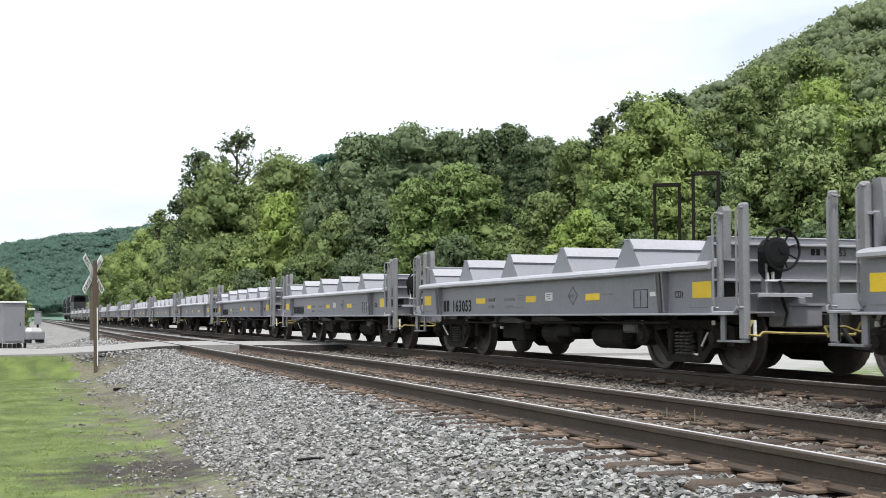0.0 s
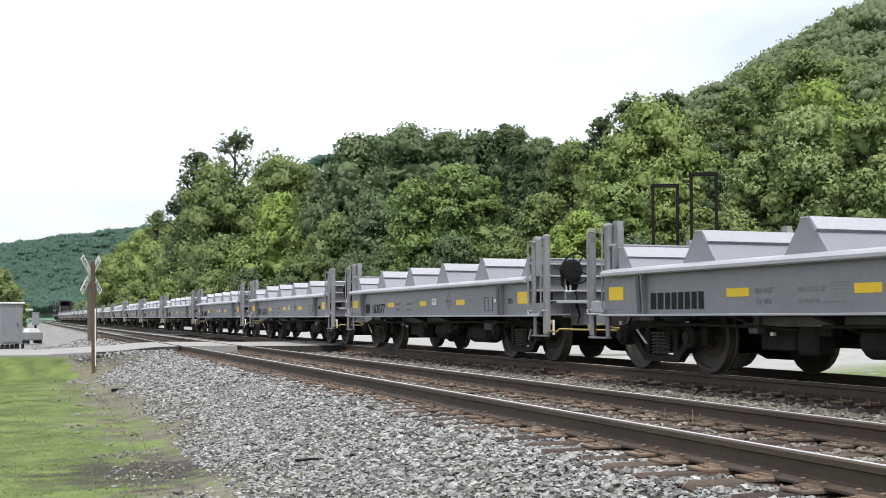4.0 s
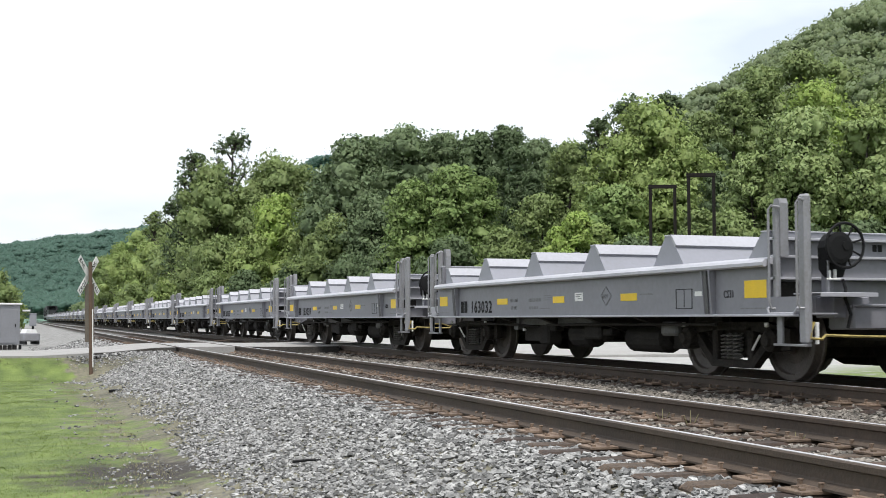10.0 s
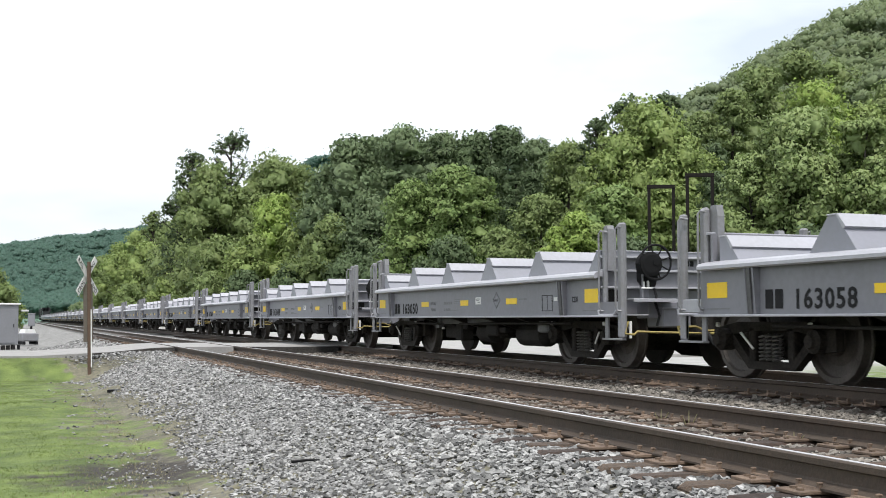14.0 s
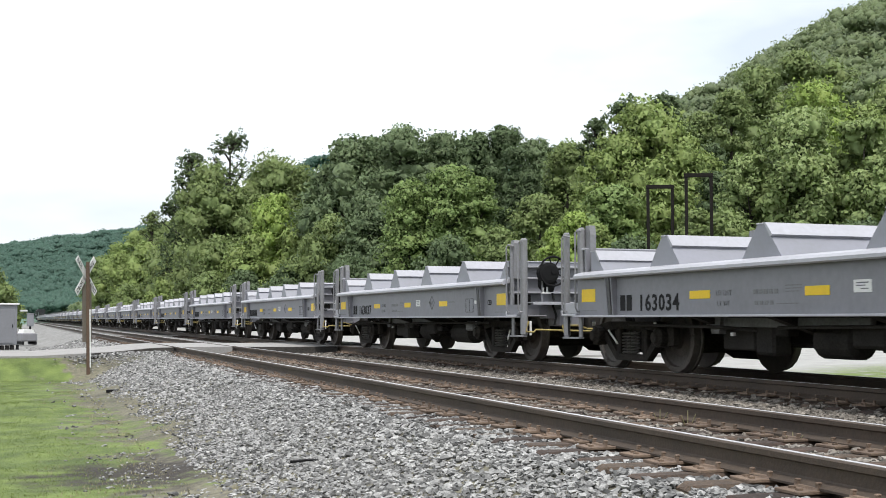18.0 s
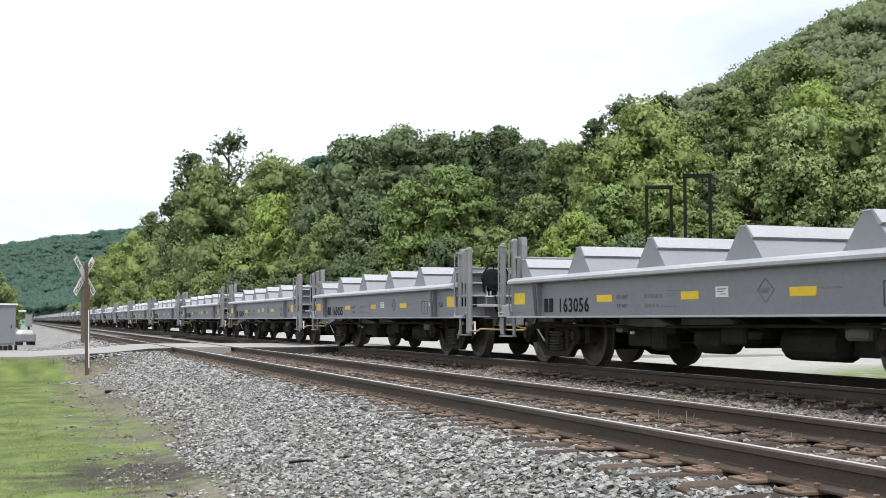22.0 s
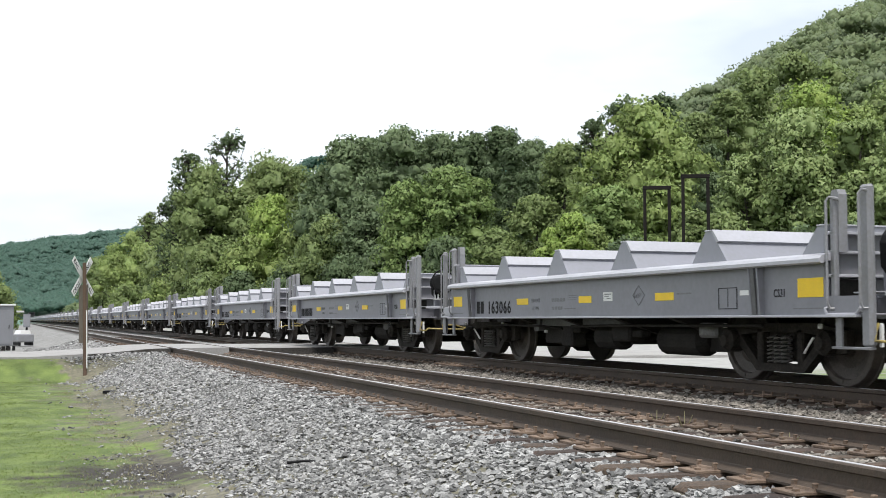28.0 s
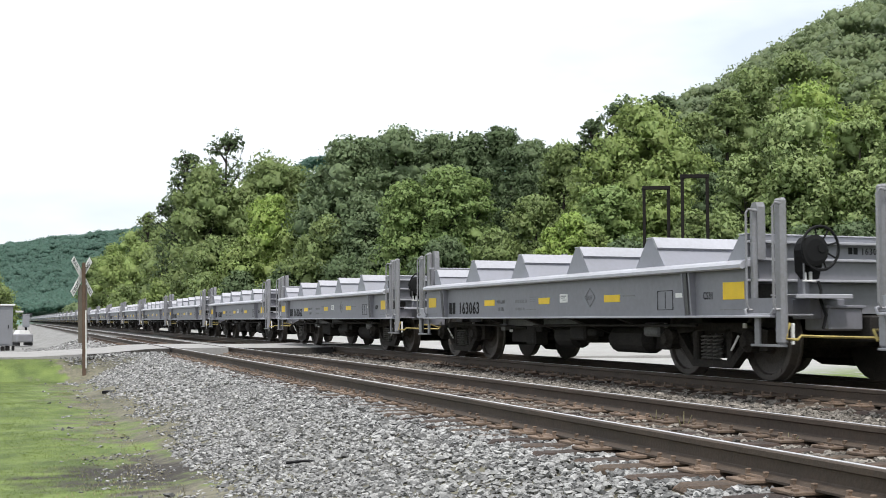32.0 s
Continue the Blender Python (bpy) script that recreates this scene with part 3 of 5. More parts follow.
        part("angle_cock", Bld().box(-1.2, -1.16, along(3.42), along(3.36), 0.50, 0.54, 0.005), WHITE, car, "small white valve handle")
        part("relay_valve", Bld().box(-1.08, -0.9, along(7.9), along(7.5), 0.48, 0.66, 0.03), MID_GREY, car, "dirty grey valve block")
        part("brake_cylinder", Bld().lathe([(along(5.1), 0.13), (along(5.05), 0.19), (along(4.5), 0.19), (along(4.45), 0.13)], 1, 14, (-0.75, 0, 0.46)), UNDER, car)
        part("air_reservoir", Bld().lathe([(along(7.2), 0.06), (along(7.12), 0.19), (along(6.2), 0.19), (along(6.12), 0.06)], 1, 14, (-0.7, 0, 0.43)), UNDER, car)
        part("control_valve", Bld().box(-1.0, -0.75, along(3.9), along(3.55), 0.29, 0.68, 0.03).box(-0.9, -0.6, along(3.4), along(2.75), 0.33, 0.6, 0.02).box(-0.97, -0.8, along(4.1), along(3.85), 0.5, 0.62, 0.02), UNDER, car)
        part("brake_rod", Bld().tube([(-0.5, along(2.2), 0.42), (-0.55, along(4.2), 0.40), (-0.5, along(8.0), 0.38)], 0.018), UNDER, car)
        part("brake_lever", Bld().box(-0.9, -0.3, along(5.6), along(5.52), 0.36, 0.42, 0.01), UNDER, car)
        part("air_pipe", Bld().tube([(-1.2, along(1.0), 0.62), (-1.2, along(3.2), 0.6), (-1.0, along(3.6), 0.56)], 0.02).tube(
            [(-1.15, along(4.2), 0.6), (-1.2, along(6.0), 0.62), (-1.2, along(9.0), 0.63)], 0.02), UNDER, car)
    for y in (along(0.67), along(9.0)):
        bg = bogie(car, y, full)
        for sx in (-1, 1):
            for yy in (-0.86, 0.86):
                w = part("wheel", None, WHEEL, bg, mesh=WHEEL_ME[sx], at=(sx * (GAUGE / 2 - 0.04), yy, 0.457))
                w["axle_at"] = "%d %d" % (sx, 1 if yy > 0 else -1)
    # ends
    part("end_wall", Bld().box(-1.45, 1.45, along(10.41), along(10.37), 1.10, 1.53), CAR_GREY, car)
    part("end_sill", Bld().box(-1.44, 1.44, along(10.40), along(10.37), 0.76, 1.09), CAR_GREY, car)
    # a near-black plate, not a hole, paints in the opening's dark inside
    part("end_opening", Bld().box(-1.40, -1.06, along(10.408), along(10.39), 0.92, 1.085), UNDER, car, "near-black plate painting in the shade of an opening under the end wall")
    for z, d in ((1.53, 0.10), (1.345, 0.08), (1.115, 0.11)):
        part("end_rib", Bld().box(-1.45, 1.45, along(10.40 + d), along(10.40), z - 0.012, z + 0.016, 0.004), CAR_LIT_EDGE, car)
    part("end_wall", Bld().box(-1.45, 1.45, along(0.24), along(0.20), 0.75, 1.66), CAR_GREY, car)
    # the front wall's opening is likewise a plate with its shade in the colour
    part("end_opening", Bld().box(-1.42, -1.02, along(0.205), along(0.19), 0.95, 1.15), UNDER, car, "near-black plate painting in the shade of an opening in the end wall")
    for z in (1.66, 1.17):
        part("end_rib", Bld().box(-1.45, 1.45, along(0.2), along(0.08), z - 0.012, z + 0.018, 0.004), CAR_LIT_EDGE, car)
    for a0, a1 in ((10.4, 11.0), (-0.48, 0.2)):
        for x0 in (-1.45, 1.05):
            part("end_platform", Bld().box(x0, x0 + 0.4, along(a1), along(a0), 0.73, 0.755, 0.008), CAR_GREY, car)
        part("step_plate", Bld().box(-1.46, -1.435, along(a1 - 0.06), along(a0 + 0.06), 0.765, 0.92, 0.006), CAR_LIT_EDGE, car)
    for sx in (-1, 1) if full else (-1,):
        x0 = sx * 1.42
        # each corner: two upright posts, a grab iron before each, a bent step below them
        part("corner_post", Bld().box(x0 - 0.03, x0 + 0.03, along(10.53), along(10.46), 0.86, 1.88, 0.012), POST_GREY, car)
        part("ladder_post", Bld().box(x0 - 0.045, x0 + 0.04, along(11.04), along(10.90), 0.44, 1.95, 0.025), POST_GREY, car)
        part("bulkhead_post", Bld().prism([(along(10.550), 1.34), (along(10.430), 1.34), (along(10.430), 1.90), (along(10.455), 1.95), (along(10.525), 1.95), (along(10.550), 1.90)], 0,
                                          sx * 1.36 - 0.05, sx * 1.36 + 0.05), POST_GREY, car)
        part("corner_post", Bld().box(x0 - 0.04, x0 + 0.035, along(-0.37), along(-0.48), 0.44, 1.93, 0.022), POST_GREY, car)
        part("ladder_post", Bld().box(x0 - 0.045, x0 + 0.04, along(0.12), along(-0.02), 0.76, 1.97, 0.03), POST_GREY, car)
        part("bulkhead_post", Bld().prism([(along(0.25), 0.76), (along(0.08), 0.76), (along(0.08), 1.86), (along(0.11), 1.99), (along(0.22), 1.99), (along(0.25), 1.86)], 0,
                                          sx * 1.34 - 0.045, sx * 1.34 + 0.045), POST_GREY, car)
        irons = []
        for a, z0, z1 in ((10.50, 0.80, 1.87), (10.97, 0.80, 1.90), (-0.38, 0.80, 1.88), (0.05, 0.80, 1.93)):
            xo = sx * 1.50
            irons.append([(x0, along(a + 0.06), z1 - 0.02), (xo, along(a + 0.02), z1), (xo + sx * 0.02, along(a), z1 - 0.04), (xo + sx * 0.02, along(a), z0 + 0.05),
                          (xo, along(a + 0.01), z0), (x0, along(a + 0.05), z0)])
        for iron in irons:
            part("grab_iron", Bld().tube(iron, 0.014), POST_GREY, car)
        if sx > 0:
            continue
        for a0, a1 in ((10.42, 10.92), (-0.46, 0.05)):
            rb = Bld().tube([(x0, along(a0), 0.82), (x0 - 0.07, along(a0), 0.80), (x0 - 0.08, along(a0 + 0.04), 0.745), (x0 - 0.08, along(a1 - 0.04), 0.745),
                             (x0 - 0.07, along(a1), 0.80), (x0, along(a1), 0.82)], 0.015)
            part("rung", rb, CAR_LIT_EDGE, car)
        for a0, a1 in ((10.50, 11.02), (-0.46, 0.06)):
            st = Bld().box(x0 - 0.014, x0 + 0.014, along(a0 + 0.09), along(a0), 0.43, 0.74, 0.004).box(x0 - 0.014, x0 + 0.014, along(a1), along(a1 - 0.09), 0.43, 0.74, 0.004)
            st.box(x0 - 0.06, x0 + 0.03, along(a1), along(a0), 0.415, 0.44, 0.004)
            part("stirrup", st, POST_GREY, car)
    for a0, sgn in ((11.0, -1), (-0.55, 1)):
        cp = Bld().box(-0.09, 0.09, along(a0) - 0.05, along(a0) + sgn * 0.45, 0.72, 0.9, 0.02)
        cp.box(-0.16, 0.12, along(a0) + sgn * 0.4, along(a0) + sgn * 0.72, 0.68, 0.96, 0.05)
        part("coupler", cp, UNDER, car, "rusty cast steel coupler")
    for a0, z0, a1, z1 in ((9.60, 0.35, 9.80, 0.51), (0.52, 0.36, 0.34, 0.54)):
        part("retainer_handle", Bld().tube([(-1.12, along(a0), z0), (-1.16, along(a1), z1)], 0.014, 6), WHITE, car, "white painted handle")
    part("uncoupling_lever", Bld().tube([(-1.36, along(11.02), 0.66), (-1.40, along(11.02), 0.58), (-1.42, along(11.04), 0.50), (-1.30, along(11.06), 0.49), (-1.26, along(11.06), 0.53), (-1.0, along(11.1), 0.52), (-0.1, along(11.12), 0.50), (0, along(11.12), 0.64)], 0.016), YELLOW_ROD, car, "yellow uncoupling lever")
    part("uncoupling_lever", Bld().tube([(-1.42, along(-0.52), 0.5), (-1.42, along(-0.58), 0.6), (-1.15, along(-0.62), 0.6), (-1.0, along(-0.62), 0.55), (-0.1, along(-0.62), 0.56)], 0.016), YELLOW_ROD, car, "yellow uncoupling lever")
    if full:
        part("air_hose", Bld().tube([(-0.3, along(11.1), 0.66), (-0.35, along(11.3), 0.5), (-0.34, along(11.45), 0.36), (-0.3, along(11.65), 0.34)], 0.03, 7), BLACK, car, "black rubber air hose")
        part("hose_tag", Bld().box(-1.36, -1.33, along(11.06), along(11.02), 0.44, 0.66, 0.006), WHITE, car, "white handle")
        part("brake_box", Bld().box(-0.80, -0.36, along(10.92), along(10.5), 0.58, 0.83, 0.02).box(-0.82, -0.34, along(10.94), along(10.5), 0.815, 0.845, 0.006).box(-0.95, -0.5, along(10.8), along(10.5), 0.7, 0.92, 0.01), CAR_GREY, car)
        part("crossover_step", Bld().box(-1.3, -0.6, along(11.05), along(10.6), 0.945, 0.96, 0.005).box(-1.3, -0.6, along(11.055), along(11.035), 0.915, 0.958, 0.003), CAR_LIT_EDGE, car)
        part("brake_stand", Bld().box(-1.0, -0.9, along(10.74), along(10.66), 0.94, 1.22, 0.01), CAR_GREY, car)
        part("conduit", Bld().tube([(-1.06, along(10.86), 0.96), (-1.06, along(10.86), 1.36), (-1.02, along(10.85), 1.44), (-0.92, along(10.84), 1.50)], 0.013), POST_GREY, car)
        bh = Bld().prism([(-1.07, 1.20), (-1.0, 1.12), (-0.86, 1.12), (-0.82, 1.24), (-0.78, 1.44), (-0.82, 1.53), (-0.92, 1.57), (-1.02, 1.54), (-1.08, 1.44)], 1, along(10.84), along(10.72))
        bh.lathe([(along(10.95), 0.12), (along(10.94), 0.165), (along(10.80), 0.165)], 1, 14, (-0.97, 0, 1.42))
        part("brake_housing", bh, BLACK, car, "black handbrake housing")
        part("bell_crank", Bld().box(-1.06, -1.035, along(10.88), along(10.84), 1.09, 1.19, 0.008).box(-0.99, -0.965, along(10.88), along(10.84), 1.10, 1.20, 0.008).box(-1.08, -0.93, along(10.9), along(10.85), 1.09, 1.11, 0.006), WHITE, car, "white-painted brake crank")
        part("brake_chain", Bld().tube([(-0.90, along(10.88), 1.10), (-0.88, along(10.9), 1.0), (-0.91, along(10.93), 0.9), (-0.86, along(10.95), 0.74), (-0.90, along(10.95), 0.6)], 0.018), BLACK, car)
        bw = Bld()
        ya = along(10.93)
        ring = [(-0.90 + 0.23 * math.cos(k * math.tau / 24), ya, 1.445 + 0.23 * math.sin(k * math.tau / 24)) for k in range(25)]
        bw.tube(ring, 0.016, 6)
        for k in range(4):
            a = k * math.tau / 8 + 0.3
            bw.tube([(-0.90 - 0.23 * math.cos(a), ya, 1.445 - 0.23 * math.sin(a)), (-0.90, ya + 0.03, 1.445), (-0.90 + 0.23 * math.cos(a), ya, 1.445 + 0.23 * math.sin(a))], 0.011, 5)
        bw.lathe([(ya - 0.03, 0.05), (ya + 0.1, 0.07)], 1, 10, (-0.90, 0, 1.445))
        part("brake_wheel", bw, BLACK, car, "black iron spoked brake wheel")
    # markings on the camera's side of the body
    for a0, a1, z0, z1 in ((0.155, 0.555, 0.925, 1.10), (9.98, 10.38, 0.915, 1.105)):
        plate_on_side("reflector_square", car, YELLOW, a0, a1, z0, z1, "yellow reflective square")
    for a0, a1 in ((2.95, 3.38), (5.10, 5.48), (7.18, 7.61)):
        plate_on_side("reflector_strip", car, YELLOW, a0, a1, 0.925, 1.02, "yellow reflective strip")
    if full:
        plate_on_side("placard", car, WHITE, 5.83, 6.08, 0.94, 1.06, "white paper placard")
        plate_on_side("name_plate", car, WHITE, 8.98, 9.14, 0.955, 1.01, "small white plate")
        b = Bld()
        for q in ((8.56, 8.572, 0.81, 1.045), (8.91, 8.922, 0.81, 1.045), (8.56, 8.922, 0.81, 0.818), (8.56, 8.922, 1.037, 1.045), (8.74, 8.748, 0.83, 1.03)):
            b.box(-SIDE - 0.004, -SIDE, along(q[1]), along(q[0]), q[2], q[3])
        part("stencil_frame", b, INK, car, "thin stencilled test frame")
        b = Bld()
        dia = [(6.62, 1.0), (6.77, 1.125), (6.92, 1.0), (6.77, 0.87)]
        for (a, z), (a2, z2) in zip(dia, dia[1:] + dia[:1]):
            b.tube([(-SIDE - 0.002, along(a), z), (-SIDE - 0.002, along(a2), z2)], 0.006, 4)
        part("stencil_diamond", b, INK_FADED, car, "faded stencilled diamond")
        b = Bld()
        for q in ((4.22, 4.29, 0.955, 1.005), (4.31, 4.38, 0.955, 1.005), (4.40, 4.47, 0.955, 1.005), (4.49, 4.56, 0.955, 1.005), (4.58, 4.65, 0.955, 1.005), (4.24, 4.30, 0.84, 0.885), (4.33, 4.39, 0.84, 0.885), (4.42, 4.48, 0.84, 0.885), (4.51, 4.57, 0.84, 0.885),
                  (4.78, 5.05, 1.03, 1.042), (4.78, 5.05, 1.0, 1.01), (4.78, 5.0, 0.97, 0.98), (4.62, 5.0, 0.845, 0.857), (7.68, 8.0, 0.99, 1.01), (9.9, 10.5, 0.80, 0.812), (0.15, 0.6, 0.80, 0.81)):
            b.box(-SIDE - 0.003, -SIDE, along(q[1]), along(q[0]), q[2], q[3])
        for q in ((5.87, 6.04, 1.025, 1.037), (5.87, 6.0, 1.0, 1.01), (5.93, 6.04, 0.97, 0.98)):
            b.box(-SIDE - 0.009, -SIDE - 0.004, along(q[1]), along(q[0]), q[2], q[3])
        tagged(part("fine_lettering", b, INK_FADED, car, "small faded stencilled lettering"), kind="stuff")
        on_side("clearance_mark", car, CS_ME, 9.58, 0.925)
        tagged(on_side("load_limit_mark", car, LIMIT_ME, 3.5, 0.955), kind="stuff")
        tagged(on_side("light_weight_mark", car, WEIGHT_ME, 3.52, 0.84), kind="stuff")
        on_side("heat_mark", car, HOT_ME, 6.66, 0.965)
        b = Bld()
        for k in range(2):
            b.box(-0.13 + k * 0.07, -0.075 + k * 0.07, along(10.414), along(10.41), 1.42, 1.495)
        part("end_mark", b, INK, car, "two stencilled letters on the end wall")
    return car


CS_ME = text_mesh("CS31", 0.12, INK)
LIMIT_ME, WEIGHT_ME, HOT_ME = text_mesh("LD LMT", 0.085, INK_FADED, 1.0), text_mesh("LT WT", 0.08, INK_FADED, 1.0), text_mesh("HOT", 0.09, INK_FADED, 0.85)


def place_car(y):
    return pose(T_FAR, y, 0)


FULL, PLAIN = wagon(True), wagon(False)
NUMBERS = {0: "163053", 1: "163075", 2: "163076", 3: "163074", 4: "163077", 7: "163071", 8: "163059", 9: "163033", 10: "163039",
           11: "163032", 12: "163046", 13: "163064", 14: "163049", 15: "163050", 16: "163058", 19: "163037", 20: "163034", 21: "163072",
           22: "163054", 23: "163055", 24: "163056", 25: "163061", 26: "163047", 27: "163025", 28: "163052", 30: "163066", 31: "163067",
           32: "163069", 33: "163062", 34: "163063"}


DRIFT = {0: -25, 1: -17, 2: 19, 3: 50, 6: -163, 7: -110, 8: -35, 9: -5, 10: 15, 11: 51, 12: 87, 13: 94, 14: 99, 17: 123, 18: 120, 19: 79, 20: 45, 21: 7,
         22: -70, 23: -98, 24: -133, 25: -144, 28: -166, 29: -158, 30: -112, 31: -67, 32: -25}


def run(t):
    """How many wagon lengths the train has gone, and the y of wagon 0's chord front: a slow brake and a small drift."""
    return 1.9122 + 1.10447 * t - 0.001377 * t * t + 1e-4 * float(np.interp(t, list(DRIFT), list(DRIFT.values())))


def wagon_y(n, t):
    return L_CAR * (run(t) - n) - 2.57 - 5.2


MARK = Bld()
for k in range(2):
    MARK.box(k * 0.17, k * 0.17 + 0.13, 0.0, 0.2, 0.0, 0.003)
MARK_ME = MARK.mesh("owner_mark", INK)
BARS = Bld()
for k in range(6):
    BARS.box(k * 0.15, k * 0.15 + 0.11, 0.0, 0.2, 0.0, 0.003)
BARS_ME = BARS.mesh("number_bars", INK)
wagons = {}
for n in range(-14, 37):
    src = FULL if n >= -2 else PLAIN
    if n in (0, -14):
        ob = src
        ob.matrix_basis = place_car(wagon_y(n, 0))
    else:
        ob = copy_thing(src, place_car(wagon_y(n, 0)))
    wagons[n] = ob
for n, ob in wagons.items():
    if n < -2:
        continue
    on_side("owner_mark", ob, MARK_ME, 1.27, 0.80, "two black stencilled letters of the owner")
    if n in NUMBERS:
        on_side("stencil_number", ob, text_mesh(NUMBERS[n], 0.28, INK, 1.06, 0.005), 1.74, 0.80, "black stencilled number " + NUMBERS[n])
        rear = new("end_number", text_mesh(NUMBERS[n], 0.105, INK, 0.95))
        rear.parent = ob
        rear.matrix_basis = Matrix.Translation((0.04, along(10.412), 1.42)) @ Matrix.Rotation(radians(90), 4, "X")
        tagged(ob, "grey steel coil wagon stencilled " + NUMBERS[n] + ", open empty troughs")
    else:
        on_side("stencil_number", ob, BARS_ME, 1.62, 0.80, "black stencilled number, unreadable")

# ---- trees ----
def sphere_net():
    """An eight-sided lump: vertices and faces."""
    v = np.array([(1, 0, 0), (0, 1, 0), (-1, 0, 0), (0, -1, 0), (0, 0, 1), (0, 0, -1)], dtype=float)
    f = [(k, (k + 1) % 4, 4) for k in range(4)] + [((k + 1) % 4, k, 5) for k in range(4)]
    return v, np.array(f)


NET_V, NET_F = sphere_net()


def with_cores(rng, cloud, centres, radii, squash=0.8, core=0.0):
    """Adds a knobbly inner mass to each lobe, so that the leaves hang before foliage and not before a void."""
    v, f, soft = cloud
    n, m = len(centres), len(NET_V)
    w = NET_V[None] * rng.uniform(0.58 + core, 0.9 + core, (n, m, 1)) * rng.uniform(0.75, 1.25, (n, 1, 3)) * np.array((1, 1, squash))
    w = np.asarray(centres)[:, None] + w * np.asarray(radii)[:, None, None]
    g = NET_F[None] + (np.arange(n) * m)[:, None, None] + len(v)
    return np.concatenate([v, w.reshape(-1, 3)]), np.concatenate([f, g.reshape(-1, 3)]), np.concatenate([soft, np.tile(NET_V + np.array((0, 0, 0.3)), (n, 1))])


def leaf_cloud(rng, centres, radii, per, size, squash=0.8):
    """Folded leaf clumps on the outer shell of several lobes: vertices and faces."""
    c = np.repeat(np.asarray(centres), per, axis=0)
    r = np.repeat(np.asarray(radii), per)
    d = rng.normal(size=(len(c), 3))
    d[:, 2] = d[:, 2] * 0.9 + 0.25
    d /= np.linalg.norm(d, axis=1)[:, None]
    d0 = d * np.repeat(rng.uniform(0.65, 1.35, (len(centres), 3)), per, axis=0)
    p = c + d0 * (r * (1.2 - 0.45 * rng.uniform(0, 1, len(c)) ** 0.8))[:, None] * np.array((1, 1, squash))
    nrm = d + rng.normal(scale=0.6, size=d.shape)
    nrm[:, 2] += 0.35
    nrm /= np.linalg.norm(nrm, axis=1)[:, None]
    u = np.cross(nrm, rng.normal(size=d.shape))
    u /= np.linalg.norm(u, axis=1)[:, None]
    w = np.cross(nrm, u)
    s = size * rng.uniform(0.55, 1.25, len(c))[:, None]
    u, w, f = u * s, w * s * rng.uniform(0.5, 0.9, len(c))[:, None], nrm * s * 0.28
    v = np.stack([p - u - f, p + u * 0.8 - w - f * 0.3, p + u * 0.5 + w * 1.2 + f], axis=1).reshape(-1, 3)
    q = np.arange(len(c))[:, None] * 3
    soft = d + 0.2 * nrm + np.array((0, 0, 0.3))
    soft /= np.linalg.norm(soft, axis=1)[:, None]
    tri = v.reshape(-1, 3, 3)
    back = np.einsum("ij,ij->i", np.cross(tri[:, 1] - tri[:, 0], tri[:, 2] - tri[:, 0]), soft) < 0
    tri[back] = tri[back][:, ::-1]
    return tri.reshape(-1, 3), q + (0, 1, 2), np.repeat(soft, 3, axis=0)


def mesh_np(name, v, f, material, normals=None):
    me = bpy.data.meshes.new(name)
    me.vertices.add(len(v))
    me.vertices.foreach_set("co", np.asarray(v, dtype=np.float32).ravel())
    n = f.shape[1]
    me.loops.add(f.size)
    me.loops.foreach_set("vertex_index", f.astype(np.int32).ravel())
    me.polygons.add(len(f))
    me.polygons.foreach_set("loop_start", np.arange(0, f.size, n, dtype=np.int32))
    me.materials.append(material)
    me.update(calc_edges=True)
    if normals is not None:
        n_ = np.asarray(normals)
        me.normals_split_custom_set_from_vertices(n_ / np.linalg.norm(n_, axis=1)[:, None])
    else:
        me.shade_flat()
    return me


def ball_net():
    bm = bmesh.new()
    bmesh.ops.create_icosphere(bm, subdivisions=2, radius=1.0)
    v = np.array([p.co[:] for p in bm.verts])
    f = np.array([[p.index for p in q.verts] for q in bm.faces])
    bm.free()
    return v, f


BALL_V, BALL_F = ball_net()


def envelope(kind, h):
    """How far a crown of that kind reaches at h, from its foot (0) to its top (1)."""
    if kind == "spire":
        return 1.04 - h
    if kind == "tall":
        return max(0.0, 1 - (abs(h - 0.45) / 0.60) ** 2.6) ** 0.5
    return max(0.0, 1 - max(0.0, (h - 0.30) / 0.74) ** 2.4) ** 0.5


KINDS = {  # boughs for a crown as high as its radius, clumps on a bough, leaves on a clump, bough size, flatness, foot of the crown
    "dome": (24, 10, 25, 0.35, 0.85, 0.08), "broad": (46, 10, 38, 0.27, 0.85, 0.06), "tall": (22, 10, 25, 0.38, 0.9, 0.10),
    "layered": (28, 10, 25, 0.36, 0.6, 0.10), "airy": (13, 9, 22, 0.34, 0.8, 0.30), "spire": (14, 7, 30, 0.38, 0.5, 0.06)}


